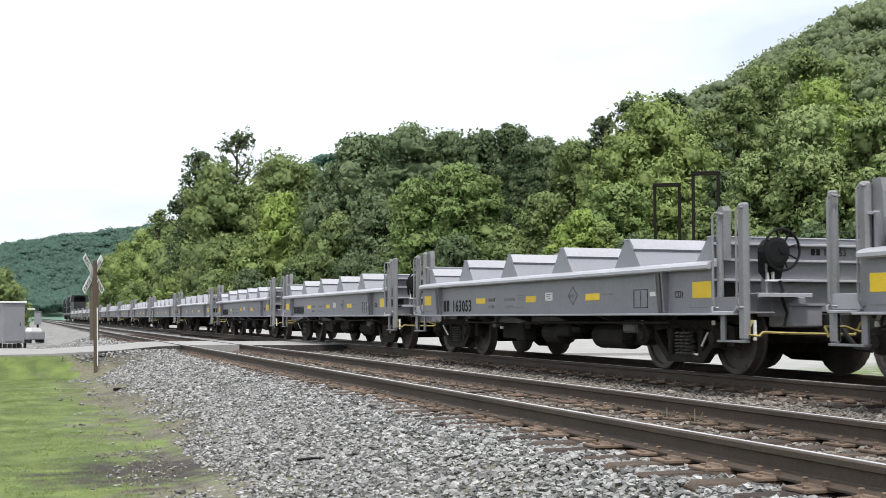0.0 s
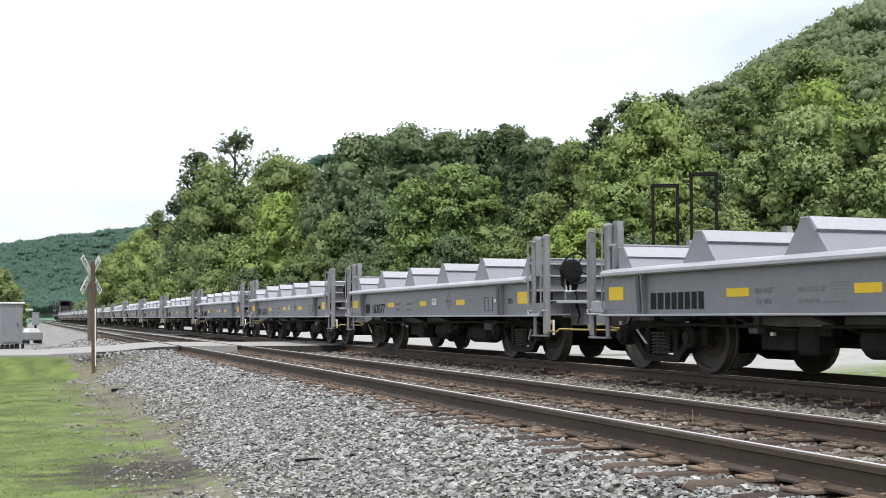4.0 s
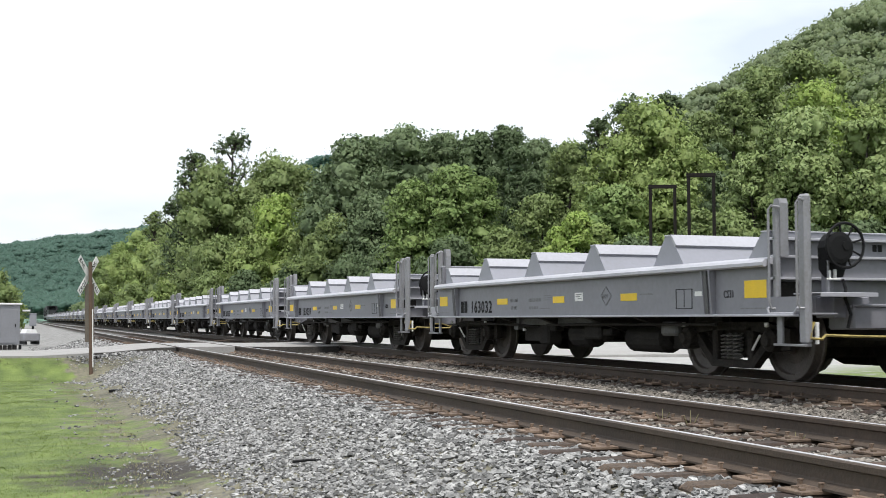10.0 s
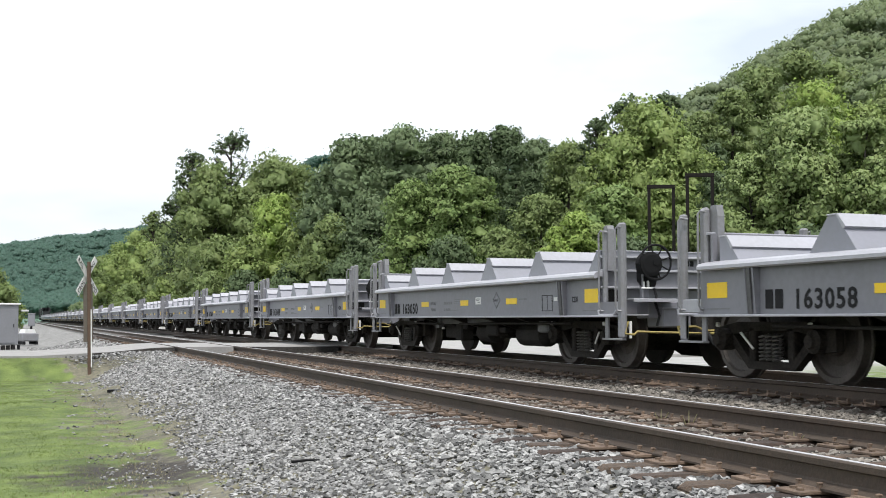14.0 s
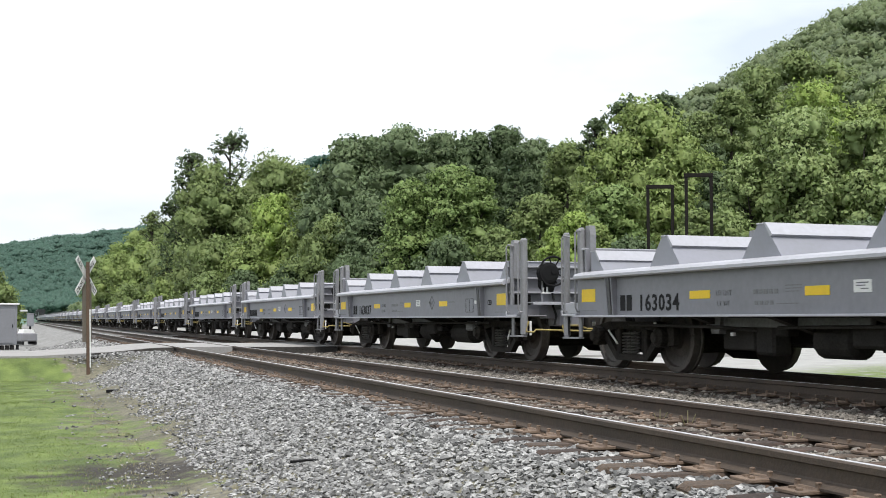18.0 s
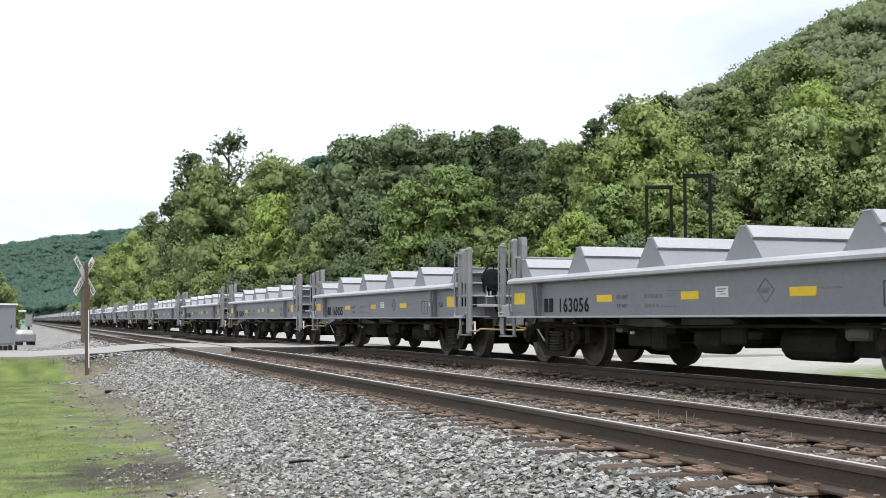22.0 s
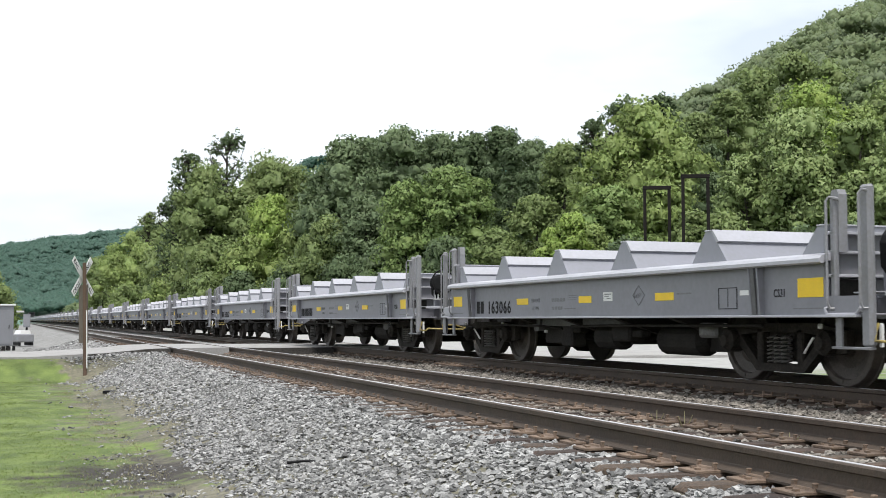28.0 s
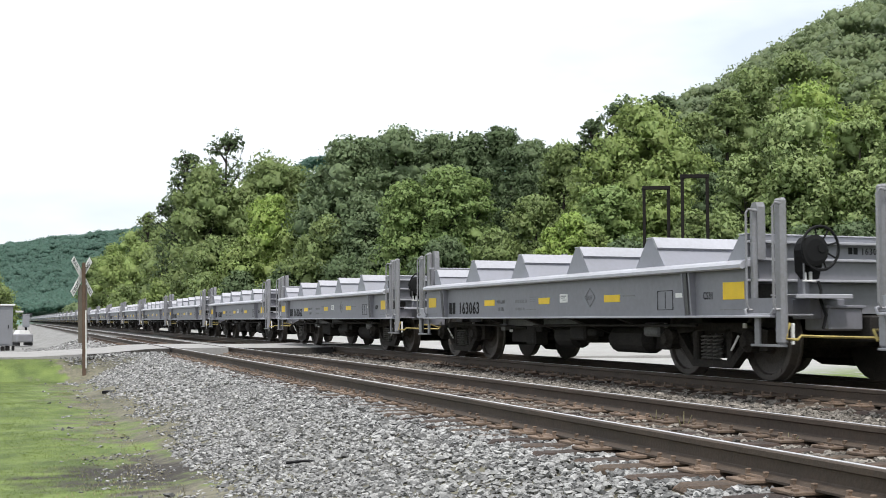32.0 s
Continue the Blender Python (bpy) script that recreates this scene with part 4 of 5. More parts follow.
def tree_shape(kind, seed, high, wide, near):
    """A trunk with limbs, and a crown in boughs of many clumps of leaves, in metres."""
    rng = np.random.default_rng(seed)
    boughs, per_bough, per, size, flat, foot = KINDS[kind]
    per = per if near else per * 6 // 10
    boughs = int(min(80, boughs * (1 - foot) * high / wide))
    lean = rng.uniform(0.72, 1.12, 8)
    cs, rs, bc, bn, ends, bough_r = [], [], [], [], [], []
    for k in range(boughs):
        h = min(0.99, rng.uniform(0, 1.06))
        a = rng.uniform(0, math.tau)
        room = wide * envelope(kind, h) * lean[int(a / math.tau * 8)] * (1 if h > 0.3 else 0.9)
        br = size * wide * rng.uniform(0.5, 1.35)
        inner = rng.uniform(0, 1) ** 0.4
        reach = max(0.0, room - br * 0.6) * inner
        top = high * foot + (high * (1 - foot) - br * flat * 0.8) * h
        c = np.array((reach * math.cos(a), reach * math.sin(a), top))
        ends.append(tuple(c))
        bough_r.append(br)
        out = np.array((math.cos(a), math.sin(a), 0.5))
        loose = 1.3 if kind == "airy" else 1.0
        for q in range(per_bough):
            d = rng.normal(size=3)
            d /= np.linalg.norm(d)
            d[2] = d[2] * 0.9 + 0.1
            p = c + d * br * np.array((1, 1, flat)) * rng.uniform(0.55, 1.0) * loose
            p[2] -= 0.12 * br * (d[0] ** 2 + d[1] ** 2)
            cs.append(p)
            rs.append(br * (rng.uniform(0.22, 0.40) if kind == "airy" else rng.uniform(0.34, 0.66)))
            bc.append(c)
            bn.append(out)
    leaf = 0.086 * math.sqrt(wide) * {"broad": 0.85, "airy": 0.95}.get(kind, 1.0) * (1.0 if near else 1.25)
    which = np.arange(len(cs)).repeat(per)
    v, f, soft = leaf_cloud(np.random.default_rng(seed + 500), cs, rs, per, leaf, 0.8 if kind != "layered" else 0.55)
    bc, bn = np.array(bc)[which].repeat(3, axis=0), np.array(bn)[which].repeat(3, axis=0)
    off = (v - bc) / np.maximum(np.linalg.norm(v - bc, axis=1)[:, None], 0.05)
    soft = 0.6 * soft + 1.05 * off + 0.25 * bn + np.array((0, 0, 0.2))
    if kind != "airy":
        n, m = len(ends), len(BALL_V)
        core = BALL_V[None] * rng.uniform(0.70, 1.30, (n, m, 1)) * np.array((1, 1, flat))
        core = np.asarray(ends)[:, None] + core * (np.array(bough_r) * 0.54)[:, None, None]
        f = np.concatenate([f, (BALL_F[None] + (np.arange(n) * m)[:, None, None] + len(v)).reshape(-1, 3)])
        v = np.concatenate([v, core.reshape(-1, 3)])
        soft = np.concatenate([soft, np.tile(BALL_V + np.array((0, 0, 0.3)), (n, 1)) + rng.normal(scale=0.4, size=(n * m, 3))])
    b = Bld()
    thick = 0.022 * high
    b.tube([(0, 0, -0.3), (0.03 * wide, 0.02, high * 0.2), (-0.02 * wide, 0.03 * wide, high * 0.5), (0, 0, high * 0.88)], thick, 7, thick * 0.2)
    for k, c in enumerate(ends):
        if kind == "airy" or k % 4 == 0:
            z0 = max(high * 0.12, c[2] - 0.04 * high - 0.6 * math.hypot(c[0], c[1]))
            b.tube([(0, 0.03, z0), (c[0] * 0.5, c[1] * 0.5, z0 + (c[2] - z0) * 0.6), c], thick * 0.3, 5, thick * 0.08)
    if kind == "airy":
        for p, c in zip(cs, [ends[i // per_bough] for i in range(len(cs))]):
            b.tube([c, p], thick * 0.08, 3, thick * 0.04)
    return v, f, soft, b.mesh("trunk", BARK)


LEAF_WORDS = {"leaf_mid": "mid-green", "leaf_deep": "dark green", "leaf_light": "light green", "leaf_lime": "bright yellow-green", "leaf_pale": "pale green",
              "leaf_blue": "deep blue-green", "leaf_olive": "olive-green"}
KIND_WORDS = {"dome": "round leafy tree", "broad": "broad full-crowned tree", "tall": "tall leafy tree", "layered": "tree with layered drooping boughs",
              "airy": "thin-crowned tree with open twigs", "spire": "narrow conifer"}
tree_rng = random.Random(5)


def tree(seed, x, y, h, r, kind, leaf):
    """A tree whose top stands h metres above the rails."""
    z = ground_z(x, y)
    ob = empty("tree", pose(x, y, z, 0, 0, tree_rng.uniform(0, 360)), LEAF_WORDS[leaf.name] + " " + KIND_WORDS[kind] + " at the wood's edge", "tree", "trees behind the railway")
    v, f, soft, trunk = tree_shape(kind, 40 + seed, h - z, r, math.hypot(x, y) < 120)
    part("trunk", None, BARK, ob, mesh=trunk)
    part("crown", None, leaf, ob, mesh=mesh_np("crown", v, f, leaf, soft))
    return ob


# x, y, height of the top, crown radius, habit, foliage
TREES = [
    (27.5, 430, 22.7, 7.1, "dome", LEAF_MID),
    (30.5, 395, 24.7, 7.1, "dome", LEAF_LIGHT),
    (30.7, 340, 26.2, 6.9, "dome", LEAF_LIGHT),
    (33.2, 300, 24.7, 6.6, "dome", LEAF_MID),
    (22.6, 280, 16.0, 5.7, "dome", LEAF_LIGHT),
    (20.7, 300, 12.5, 4.7, "dome", LEAF_MID),
    (24.5, 240, 15.8, 5.5, "dome", LEAF_LIGHT),
    (26.3, 215, 15.7, 5.2, "dome", LEAF_MID),
    (27.8, 265, 24.1, 3.3, "airy", LEAF_MID),
    (24.7, 190, 16.0, 5.8, "tall", LEAF_MID),
    (23.9, 172, 10.7, 4.2, "dome", LEAF_LIGHT),
    (24.0, 165, 18.5, 5.6, "dome", LEAF_MID),
    (22.7, 150, 20.3, 4.9, "tall", LEAF_MID),
    (29.3, 174, 28.1, 5.2, "airy", LEAF_DEEP),
    (24.2, 178, 25.4, 4.1, "airy", LEAF_DEEP),
    (22.8, 182, 20.5, 3.3, "airy", LEAF_DEEP),
    (22.7, 140, 10.2, 4.1, "dome", LEAF_MID),
    (27.1, 150, 17.5, 4.7, "tall", LEAF_MID),
    (30.7, 150, 21.6, 5.3, "tall", LEAF_MID),
    (34.1, 150, 20.5, 4.0, "tall", LEAF_MID),
    (26.4, 128, 14.3, 3.4, "tall", LEAF_LIME),
    (22.8, 122, 9.4, 3.2, "dome", LEAF_LIGHT),
    (28.1, 125, 10.6, 3.3, "dome", LEAF_LIGHT),
    (31.2, 122, 16.6, 4.7, "dome", LEAF_BLUE),
    (33.2, 118, 19.5, 5.3, "dome", LEAF_BLUE),
    (36.4, 114, 20.2, 5.6, "layered", LEAF_BLUE),
    (41.0, 114, 19.7, 4.2, "layered", LEAF_BLUE),
    (28.1, 108, 10.2, 3.9, "dome", LEAF_MID),
    (30.9, 106, 12.2, 3.8, "layered", LEAF_BLUE),
    (26.9, 112, 8.3, 3.0, "dome", LEAF_MID),
    (30.5, 98, 7.2, 3.8, "dome", LEAF_DEEP),
    (30.1, 92, 11.9, 3.1, "layered", LEAF_OLIVE),
    (33.0, 90, 13.0, 3.4, "layered", LEAF_OLIVE),
    (36.2, 92, 12.6, 2.4, "layered", LEAF_OLIVE),
    (43.9, 112, 19.6, 3.8, "dome", LEAF_DEEP),
    (46.4, 110, 20.1, 3.4, "tall", LEAF_DEEP),
    (48.1, 106, 18.3, 3.8, "dome", LEAF_BLUE),
    (49.4, 102, 17.5, 3.7, "dome", LEAF_MID),
    (41.7, 97, 15.9, 2.0, "spire", LEAF_DEEP),
    (42.4, 95, 13.5, 1.7, "spire", LEAF_DEEP),
    (40.5, 99, 14.2, 1.8, "spire", LEAF_DEEP),
    (30.6, 84, 6.8, 3.3, "dome", LEAF_DEEP),
    (36.4, 80, 9.8, 2.8, "dome", LEAF_MID),
    (32.5, 78, 7.1, 2.3, "dome", LEAF_MID),
    (30.4, 62, 6.8, 1.5, "dome", LEAF_LIME),
    (29.5, 63, 6.0, 1.1, "dome", LEAF_LIME),
    (32.8, 64, 6.4, 1.4, "dome", LEAF_LIGHT),
    (43.6, 76, 16.6, 4.1, "tall", LEAF_LIGHT),
    (40.8, 76, 14.2, 3.2, "tall", LEAF_LIGHT),
    (45.0, 74, 13.8, 2.9, "tall", LEAF_LIGHT),
    (36.1, 68, 9.2, 2.7, "layered", LEAF_OLIVE),
    (39.9, 68, 9.8, 3.1, "layered", LEAF_LIGHT),
    (37.4, 60, 6.9, 1.8, "dome", LEAF_MID),
    (47.1, 86, 19.0, 2.5, "airy", LEAF_DEEP),
    (50.7, 86, 19.3, 2.2, "airy", LEAF_DEEP),
    (45.2, 88, 17.4, 1.8, "airy", LEAF_DEEP),
    (52.4, 82, 14.8, 2.5, "dome", LEAF_DEEP),
    (45.1, 70, 10.7, 1.8, "dome", LEAF_DEEP),
    (41.0, 55, 12.5, 4.0, "broad", LEAF_PALE),
    (42.8, 52, 11.4, 3.0, "broad", LEAF_PALE),
    (38.3, 56, 9.8, 2.2, "broad", LEAF_PALE),
    (33.0, 50, 5.8, 1.8, "dome", LEAF_MID),
    (64.1, 84, 20.9, 4.6, "dome", LEAF_LIME),
    (69.6, 100, 26.2, 4.1, "dome", LEAF_MID),
    (79.0, 106, 29.4, 4.1, "dome", LEAF_MID),
    (86.2, 110, 30.1, 3.8, "dome", LEAF_MID),
    (65.0, 98, 22.8, 3.3, "dome", LEAF_MID),
    (64.3, 102, 21.4, 3.4, "dome", LEAF_MID),
    (68.8, 84, 19.2, 4.5, "dome", LEAF_LIGHT),
    (79.1, 92, 23.7, 4.2, "dome", LEAF_MID),
    (44.2, 50, 10.6, 3.1, "dome", LEAF_PALE),
    (30.6, 45, 4.2, 1.6, "dome", LEAF_DEEP),
    (32.4, 43, 4.6, 1.9, "dome", LEAF_DEEP),
    (33.5, 41, 4.7, 1.9, "dome", LEAF_DEEP),
    (32.1, 58, 5.2, 2.0, "dome", LEAF_DEEP),
    (27.0, 100, 6.0, 3.2, "dome", LEAF_DEEP),
    (24.7, 112, 5.8, 3.3, "dome", LEAF_DEEP),
    (21.4, 118, 5.4, 2.9, "dome", LEAF_DEEP),
    (20.7, 135, 6.0, 3.0, "dome", LEAF_MID),
    (20.9, 180, 6.9, 3.7, "dome", LEAF_LIGHT),
    (19.1, 215, 7.0, 3.9, "dome", LEAF_MID),
    (-1.6, 180, 5.8, 3.1, "dome", LEAF_LIGHT),
    (-3.2, 162, 6.9, 3.4, "dome", LEAF_MID),
    (42.6, 124, 20.6, 6.0, "dome", LEAF_BLUE),
    (38.6, 126, 20.8, 5.1, "dome", LEAF_BLUE),
    (46.1, 120, 20.0, 4.3, "dome", LEAF_DEEP),
    (53.4, 114, 18.8, 4.0, "dome", LEAF_DEEP),
    (52.4, 104, 17.4, 3.3, "dome", LEAF_MID),
    (32.1, 130, 15.6, 3.8, "dome", LEAF_MID),
]
for number, spec in enumerate(TREES):
    tree(number, *spec)


def woods(name, label, spots, leaf, per, size, core=0.0):
    """Many crowns in one mesh, for slopes too far off to count their trees."""
    rng = np.random.default_rng(len(spots))
    cs, rs = [], []
    for x, y, r in spots:
        z = ground_z(x, y)
        for k in range(9):
            a = rng.uniform(0, math.tau)
            q = r * rng.uniform(0.3, 0.75) * (k > 0)
            cs.append((x + q * math.cos(a), y + q * math.sin(a), z + r * (1.25 - 0.45 * (q / r) ** 2) + rng.uniform(-0.3, 0.5)))
            rs.append(r * rng.uniform(0.34, 0.56))
    v, f, soft = with_cores(rng, leaf_cloud(rng, cs, rs, per, size, 0.75), cs, rs, 0.75, core)
    return tagged(new(name, mesh_np(name, v, f, leaf, soft)), label, "woodland", kind="stuff")


wr = random.Random(11)
near_hill = {0: [], 1: [], 2: []}
x = 66.0
while x < 268:
    y = x / 0.845 - 12
    while y < 2.6 * x + 40:
        near_hill[wr.randrange(3)].append((x + wr.uniform(-2.4, 2.4), y + wr.uniform(-2.4, 2.4), wr.uniform(3.9, 5.8)))
        y += 5.8
    x += 5.4
for k, lf in enumerate((LEAF_FAR, LEAF_FAR, LEAF_HILL)):
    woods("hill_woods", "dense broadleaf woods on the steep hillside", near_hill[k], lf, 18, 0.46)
far_spots = []
x = -70.0
while x < 190:
    y = 820.0
    while y < 1430:
        far_spots.append((x + wr.uniform(-4, 4), y + wr.uniform(-4, 4), wr.uniform(6.0, 8.5)))
        y += 9.5
    x += 8.5
woods("valley_woods", "woods on the far valley hill, leaves tinted blue-green for haze", far_spots, LEAF_HAZE_TINT, 9, 1.15, 0.08)
mid_spots = []
for k in range(420):
    y = wr.uniform(230, 900)
    mid_spots.append((wr.uniform(17, 75) + y * 0.02, y, wr.uniform(3.5, 6)))
woods("lineside_woods", "leafy woods along the railway in the distance", mid_spots, LEAF_FAR, 24, 0.7)
ridge_spots = [(wr.uniform(180, 330), wr.uniform(560, 1150), wr.uniform(6, 9)) for k in range(420)]
woods("ridge_woods", "woods on the distant ridge, leaves tinted blue-green for haze", ridge_spots, LEAF_HAZE_TINT, 9, 1.4, 0.08)
left_spots = [(wr.uniform(-150, -32) - y * 0.06, y, wr.uniform(3, 6)) for y in [wr.uniform(120, 800) for k in range(200)]]
woods("valley_floor_woods", "leafy woods beyond the yard", left_spots, LEAF_FAR, 24, 0.65)


# ---- locomotives far ahead ----
ENGINE_BLACK = mat("engine_black", (0.02, 0.02, 0.022), 0.4, 0.0, (0.03, 0.03, 0.03), 1, 12, 0.6, 0.02, 30, 0.03)


def engine_y(n, t):
    return wagon_y(-14, t) + 6.6 + 10.9 + n * 22.0


def engine():
    e = empty("locomotive", Matrix(), "black six-axle diesel locomotive pulling the train", "locomotive", "engines at the head")
    part("frame", Bld().box(-1.5, 1.5, -10.4, 10.4, 1.1, 1.5, 0.05), ENGINE_BLACK, e)
    part("hood", Bld().prism([(-0.95, 1.5), (0.95, 1.5), (0.95, 3.9), (0.7, 4.25), (-0.7, 4.25), (-0.95, 3.9)], 1, -8.8, 5.6), ENGINE_BLACK, e)
    part("radiator", Bld().prism([(-1.5, 3.3), (1.5, 3.3), (1.3, 4.4), (-1.3, 4.4)], 1, -8.8, -4.5), ENGINE_BLACK, e)
    part("cab", Bld().prism([(-1.5, 1.5), (1.5, 1.5), (1.5, 3.9), (1.0, 4.5), (-1.0, 4.5), (-1.5, 3.9)], 1, 5.6, 8.2), ENGINE_BLACK, e)
    part("nose", Bld().box(-0.8, 0.8, 8.2, 10.0, 1.5, 3.0, 0.1), ENGINE_BLACK, e)
    part("fuel_tank", Bld().box(-1.4, 1.4, -2.6, 2.6, 0.4, 1.1, 0.1), UNDER, e)
    for y in (-6.6, 6.6):
        bg = part("bogie", Bld().box(-1.1, 1.1, y - 2.3, y + 2.3, 0.5, 1.0, 0.05), BOGIE, e)
        for k in (-1, 0, 1):
            part("wheelset", Bld().lathe([(-0.8, 0.5), (-0.7, 0.5), (-0.7, 0.1), (0.7, 0.1), (0.7, 0.5), (0.8, 0.5)], 0, 16, (0, y + 1.75 * k, 0.5)), WHEEL, bg)
    for sx in (-1, 1):
        part("handrail", Bld().tube([(sx * 1.45, -10, 2.5), (sx * 1.45, 5.5, 2.5)], 0.025), WHITE, e)
    return e


ENGINE = engine()
engines = {0: ENGINE, 1: copy_thing(ENGINE, pose(0, 0, 0))}
for n, ob in engines.items():
    ob.matrix_basis = place_car(engine_y(n, 0))


# ---- level crossing and road ----
ASPHALT = mat("crossing_asphalt", (0.35, 0.34, 0.33), 0.9, 0.0, (0.24, 0.23, 0.22), 1.5, 20, 0.8, 0.3, 40, 0.05)
Y0, Y1 = 30.5, 35.8


def strip(name, rows, material, label, category="road"):
    """A sheet 0.1 m thick across the road, from (x, z) to (x, z)."""
    b = Bld()
    poly = [(x, z) for x, z in rows] + [(x, z - 0.3) for x, z in rows[::-1]]
    b.prism(poly, 1, Y0, Y1)
    return tagged(new(name, b.mesh(name, material)), label, category, kind="structure")


strip("road", [(-60, -0.235), (-6, -0.22), (0.5, -0.2), (2.2, -0.12), (3.2, -0.025), (3.74, -0.008)], ASPHALT, "pale worn asphalt road leading up to the crossing")
strip("crossing_between_tracks", [(5.43, -0.008), (6.2, -0.02), (7.2, -0.02), (8.01, -0.008)], ASPHALT, "pale asphalt between the two tracks at the crossing")
strip("road_beyond", [(9.71, -0.008), (10.6, -0.06), (12.0, -0.3), (22.0, -0.36)], ASPHALT, "pale asphalt road beyond the tracks")
for c in (T_NEAR, T_FAR):
    strip("crossing_panel", [(c - 0.66, -0.008), (c + 0.66, -0.008)], ASPHALT, "asphalt filling between the rails of the crossing")

# the shadow along the road's near edge is put into this near-black colour
BANK_SHADE = mat("bank_shade", (0.016, 0.015, 0.014), 0.95, 0.0, (0.05, 0.046, 0.042), 4, 25, 0.9, 0.6, 30, 0.05, spec=0.1)
edge = Bld()
for (x, z), (x2, z2) in zip([(1.75, -0.155), (2.2, -0.13), (3.2, -0.035), (5.45, -0.02), (6.7, -0.03)], [(2.2, -0.13), (3.2, -0.035), (3.76, -0.02), (6.7, -0.03), (7.99, -0.02)]):
    edge.add([(x, 29.95, z - 0.45), (x2, 29.95, z2 - 0.45), (x2, 30.49, z2), (x, 30.49, z), (x, 30.49, z - 0.45), (x2, 30.49, z2 - 0.45)],
             [(0, 1, 2, 3), (0, 3, 4), (1, 5, 2), (3, 2, 5, 4), (0, 4, 5, 1)])
tagged(new("road_bank", edge.mesh("road_bank", BANK_SHADE)), "crumbling edge of the road at the crossing, its shadow painted near-black", "road edge", kind="structure")

# ---- crossing sign ----
SIGN_WOOD = mat("sign_post_wood", (0.125, 0.08, 0.055), 0.85, 0.0, (0.07, 0.045, 0.032), 3, 30, 0.8, 0.4, 40, 0.05)
sx_, sy_ = 1.66, 29.6
sz_ = -0.556
sign = empty("crossing_sign", pose(sx_, sy_, sz_, 0, -1.2, 0), "white crossbuck sign on a brown wooden post at the crossing", "railway sign")
part("post", Bld().box(-0.042, 0.042, -0.042, 0.042, -0.4, 2.62, 0.012), SIGN_WOOD, sign)
part("reflective_strip", Bld().box(0.03, 0.056, -0.061, -0.045, 0.1, 1.48, 0.002), WHITE, sign, "white reflective strip on the post")
blades = Matrix.Rotation(radians(56), 4, "Z")
for k, tilt in enumerate((45, -45)):
    me = Bld().box(-0.6, 0.6, -0.006 + 0.02 * k, 0.006 + 0.02 * k, -0.088, 0.088, 0.004).mesh("blade", WHITE)
    bl = new("blade", me)
    bl.parent = sign
    bl.matrix_basis = Matrix.Translation((-0.03, 0.075, 2.29)) @ blades @ Matrix.Rotation(radians(tilt), 4, "Y")
    tagged(bl, "white board with faint lettering")
    for word, x in ((("RAIL", -0.56), ("ROAD", 0.16)), (("CROS", -0.56), ("SING", 0.16)))[k]:
        ob = new("lettering", text_mesh(word, 0.155, INK, 0.85))
        ob.parent = bl
        ob.matrix_basis = Matrix.Translation((x, -0.008 + 0.02 * k, -0.055)) @ Matrix.Rotation(radians(90), 4, "X")
        tagged(ob, "black lettering " + word, kind="stuff")
BOARD = mat("weathered_board", (0.15, 0.13, 0.108), 0.85, 0.0, (0.11, 0.093, 0.078), 3, 30, 0.8, 0.3, 40, 0.05)
part("backing_board", Bld().box(-0.13, 0.085, 0.05, 0.068, 0.70, 2.09, 0.004), BOARD, sign, "weathered grey-brown backing board")

# ---- yard on the near side ----
CABINET = mat("cabinet_white", (0.24, 0.245, 0.265), 0.5, 0.0, (0.19, 0.19, 0.205), 1.5, 20, 0.6, 0.05, 30, 0.03)
cab_z = ground_z(-0.35, 57.5)
shed = empty("relay_cabinet", pose(-0.55, 57.5, cab_z, 0, 0, 19), "white metal relay cabinet on short legs beside the yard", "equipment cabinet")
part("body", Bld().box(-0.5, 0.5, -0.5, 0.5, 0.22, 2.02, 0.02), CABINET, shed)
part("roof", Bld().box(-0.57, 0.57, -0.57, 0.57, 2.02, 2.1, 0.015), WHITE, shed)
door = part("door", Bld().box(-0.36, 0.36, -0.53, -0.5, 0.3, 1.82, 0.008), CABINET, shed)
part("handle", Bld().box(0.26, 0.29, -0.56, -0.53, 1.0, 1.15, 0.004), BLACK, door)
for x in (-0.55, 0.55):
    for y in (-0.42, 0.42):
        part("leg", Bld().box(x - 0.05, x + 0.05, y - 0.05, y + 0.05, -0.2, 0.22), BLACK, shed)
for k in range(4):
    part("base_block", Bld().box(-0.42 + k * 0.22, -0.26 + k * 0.22, -0.45, -0.3, 0.0, 0.2, 0.02), UNDER, shed)
part("bracket", Bld().box(0.66, 1.0, -0.4, -0.3, 1.72, 1.80, 0.01), WHITE, shed)
bx_z = ground_z(0.9, 76) + 0.12
box2 = empty("signal_box", pose(0.85, 76, bx_z - 0.12), "small white metal signal box on a short post in the yard", "equipment cabinet")
part("body", Bld().box(-0.2, 0.2, -0.2, 0.2, 0.95, 1.68, 0.02), CABINET, box2)
part("door", Bld().box(-0.16, 0.16, -0.212, -0.2, 1.01, 1.62, 0.004), CABINET, box2)
part("pole", Bld().box(-0.06, 0.06, -0.06, 0.06, -0.1, 0.95), BLACK, box2)
part("lid", Bld().box(-0.22, 0.22, -0.22, 0.22, 1.68, 1.73, 0.01), CABINET, box2)
bz = ground_z(0.25, 66) + 0.1
box3 = empty("generator", pose(0.55, 66, bz, 0, 0, 15), "grey generator housing with a white lid in the yard", "generator")
part("housing", Bld().box(-0.42, 0.42, -0.6, 0.6, 0.12, 0.55, 0.05), POST_GREY, box3)
part("lid", Bld().prism([(-0.3, 0.55), (0.3, 0.55), (0.22, 0.74), (-0.22, 0.74)], 1, -0.5, 0.5), WHITE, box3)
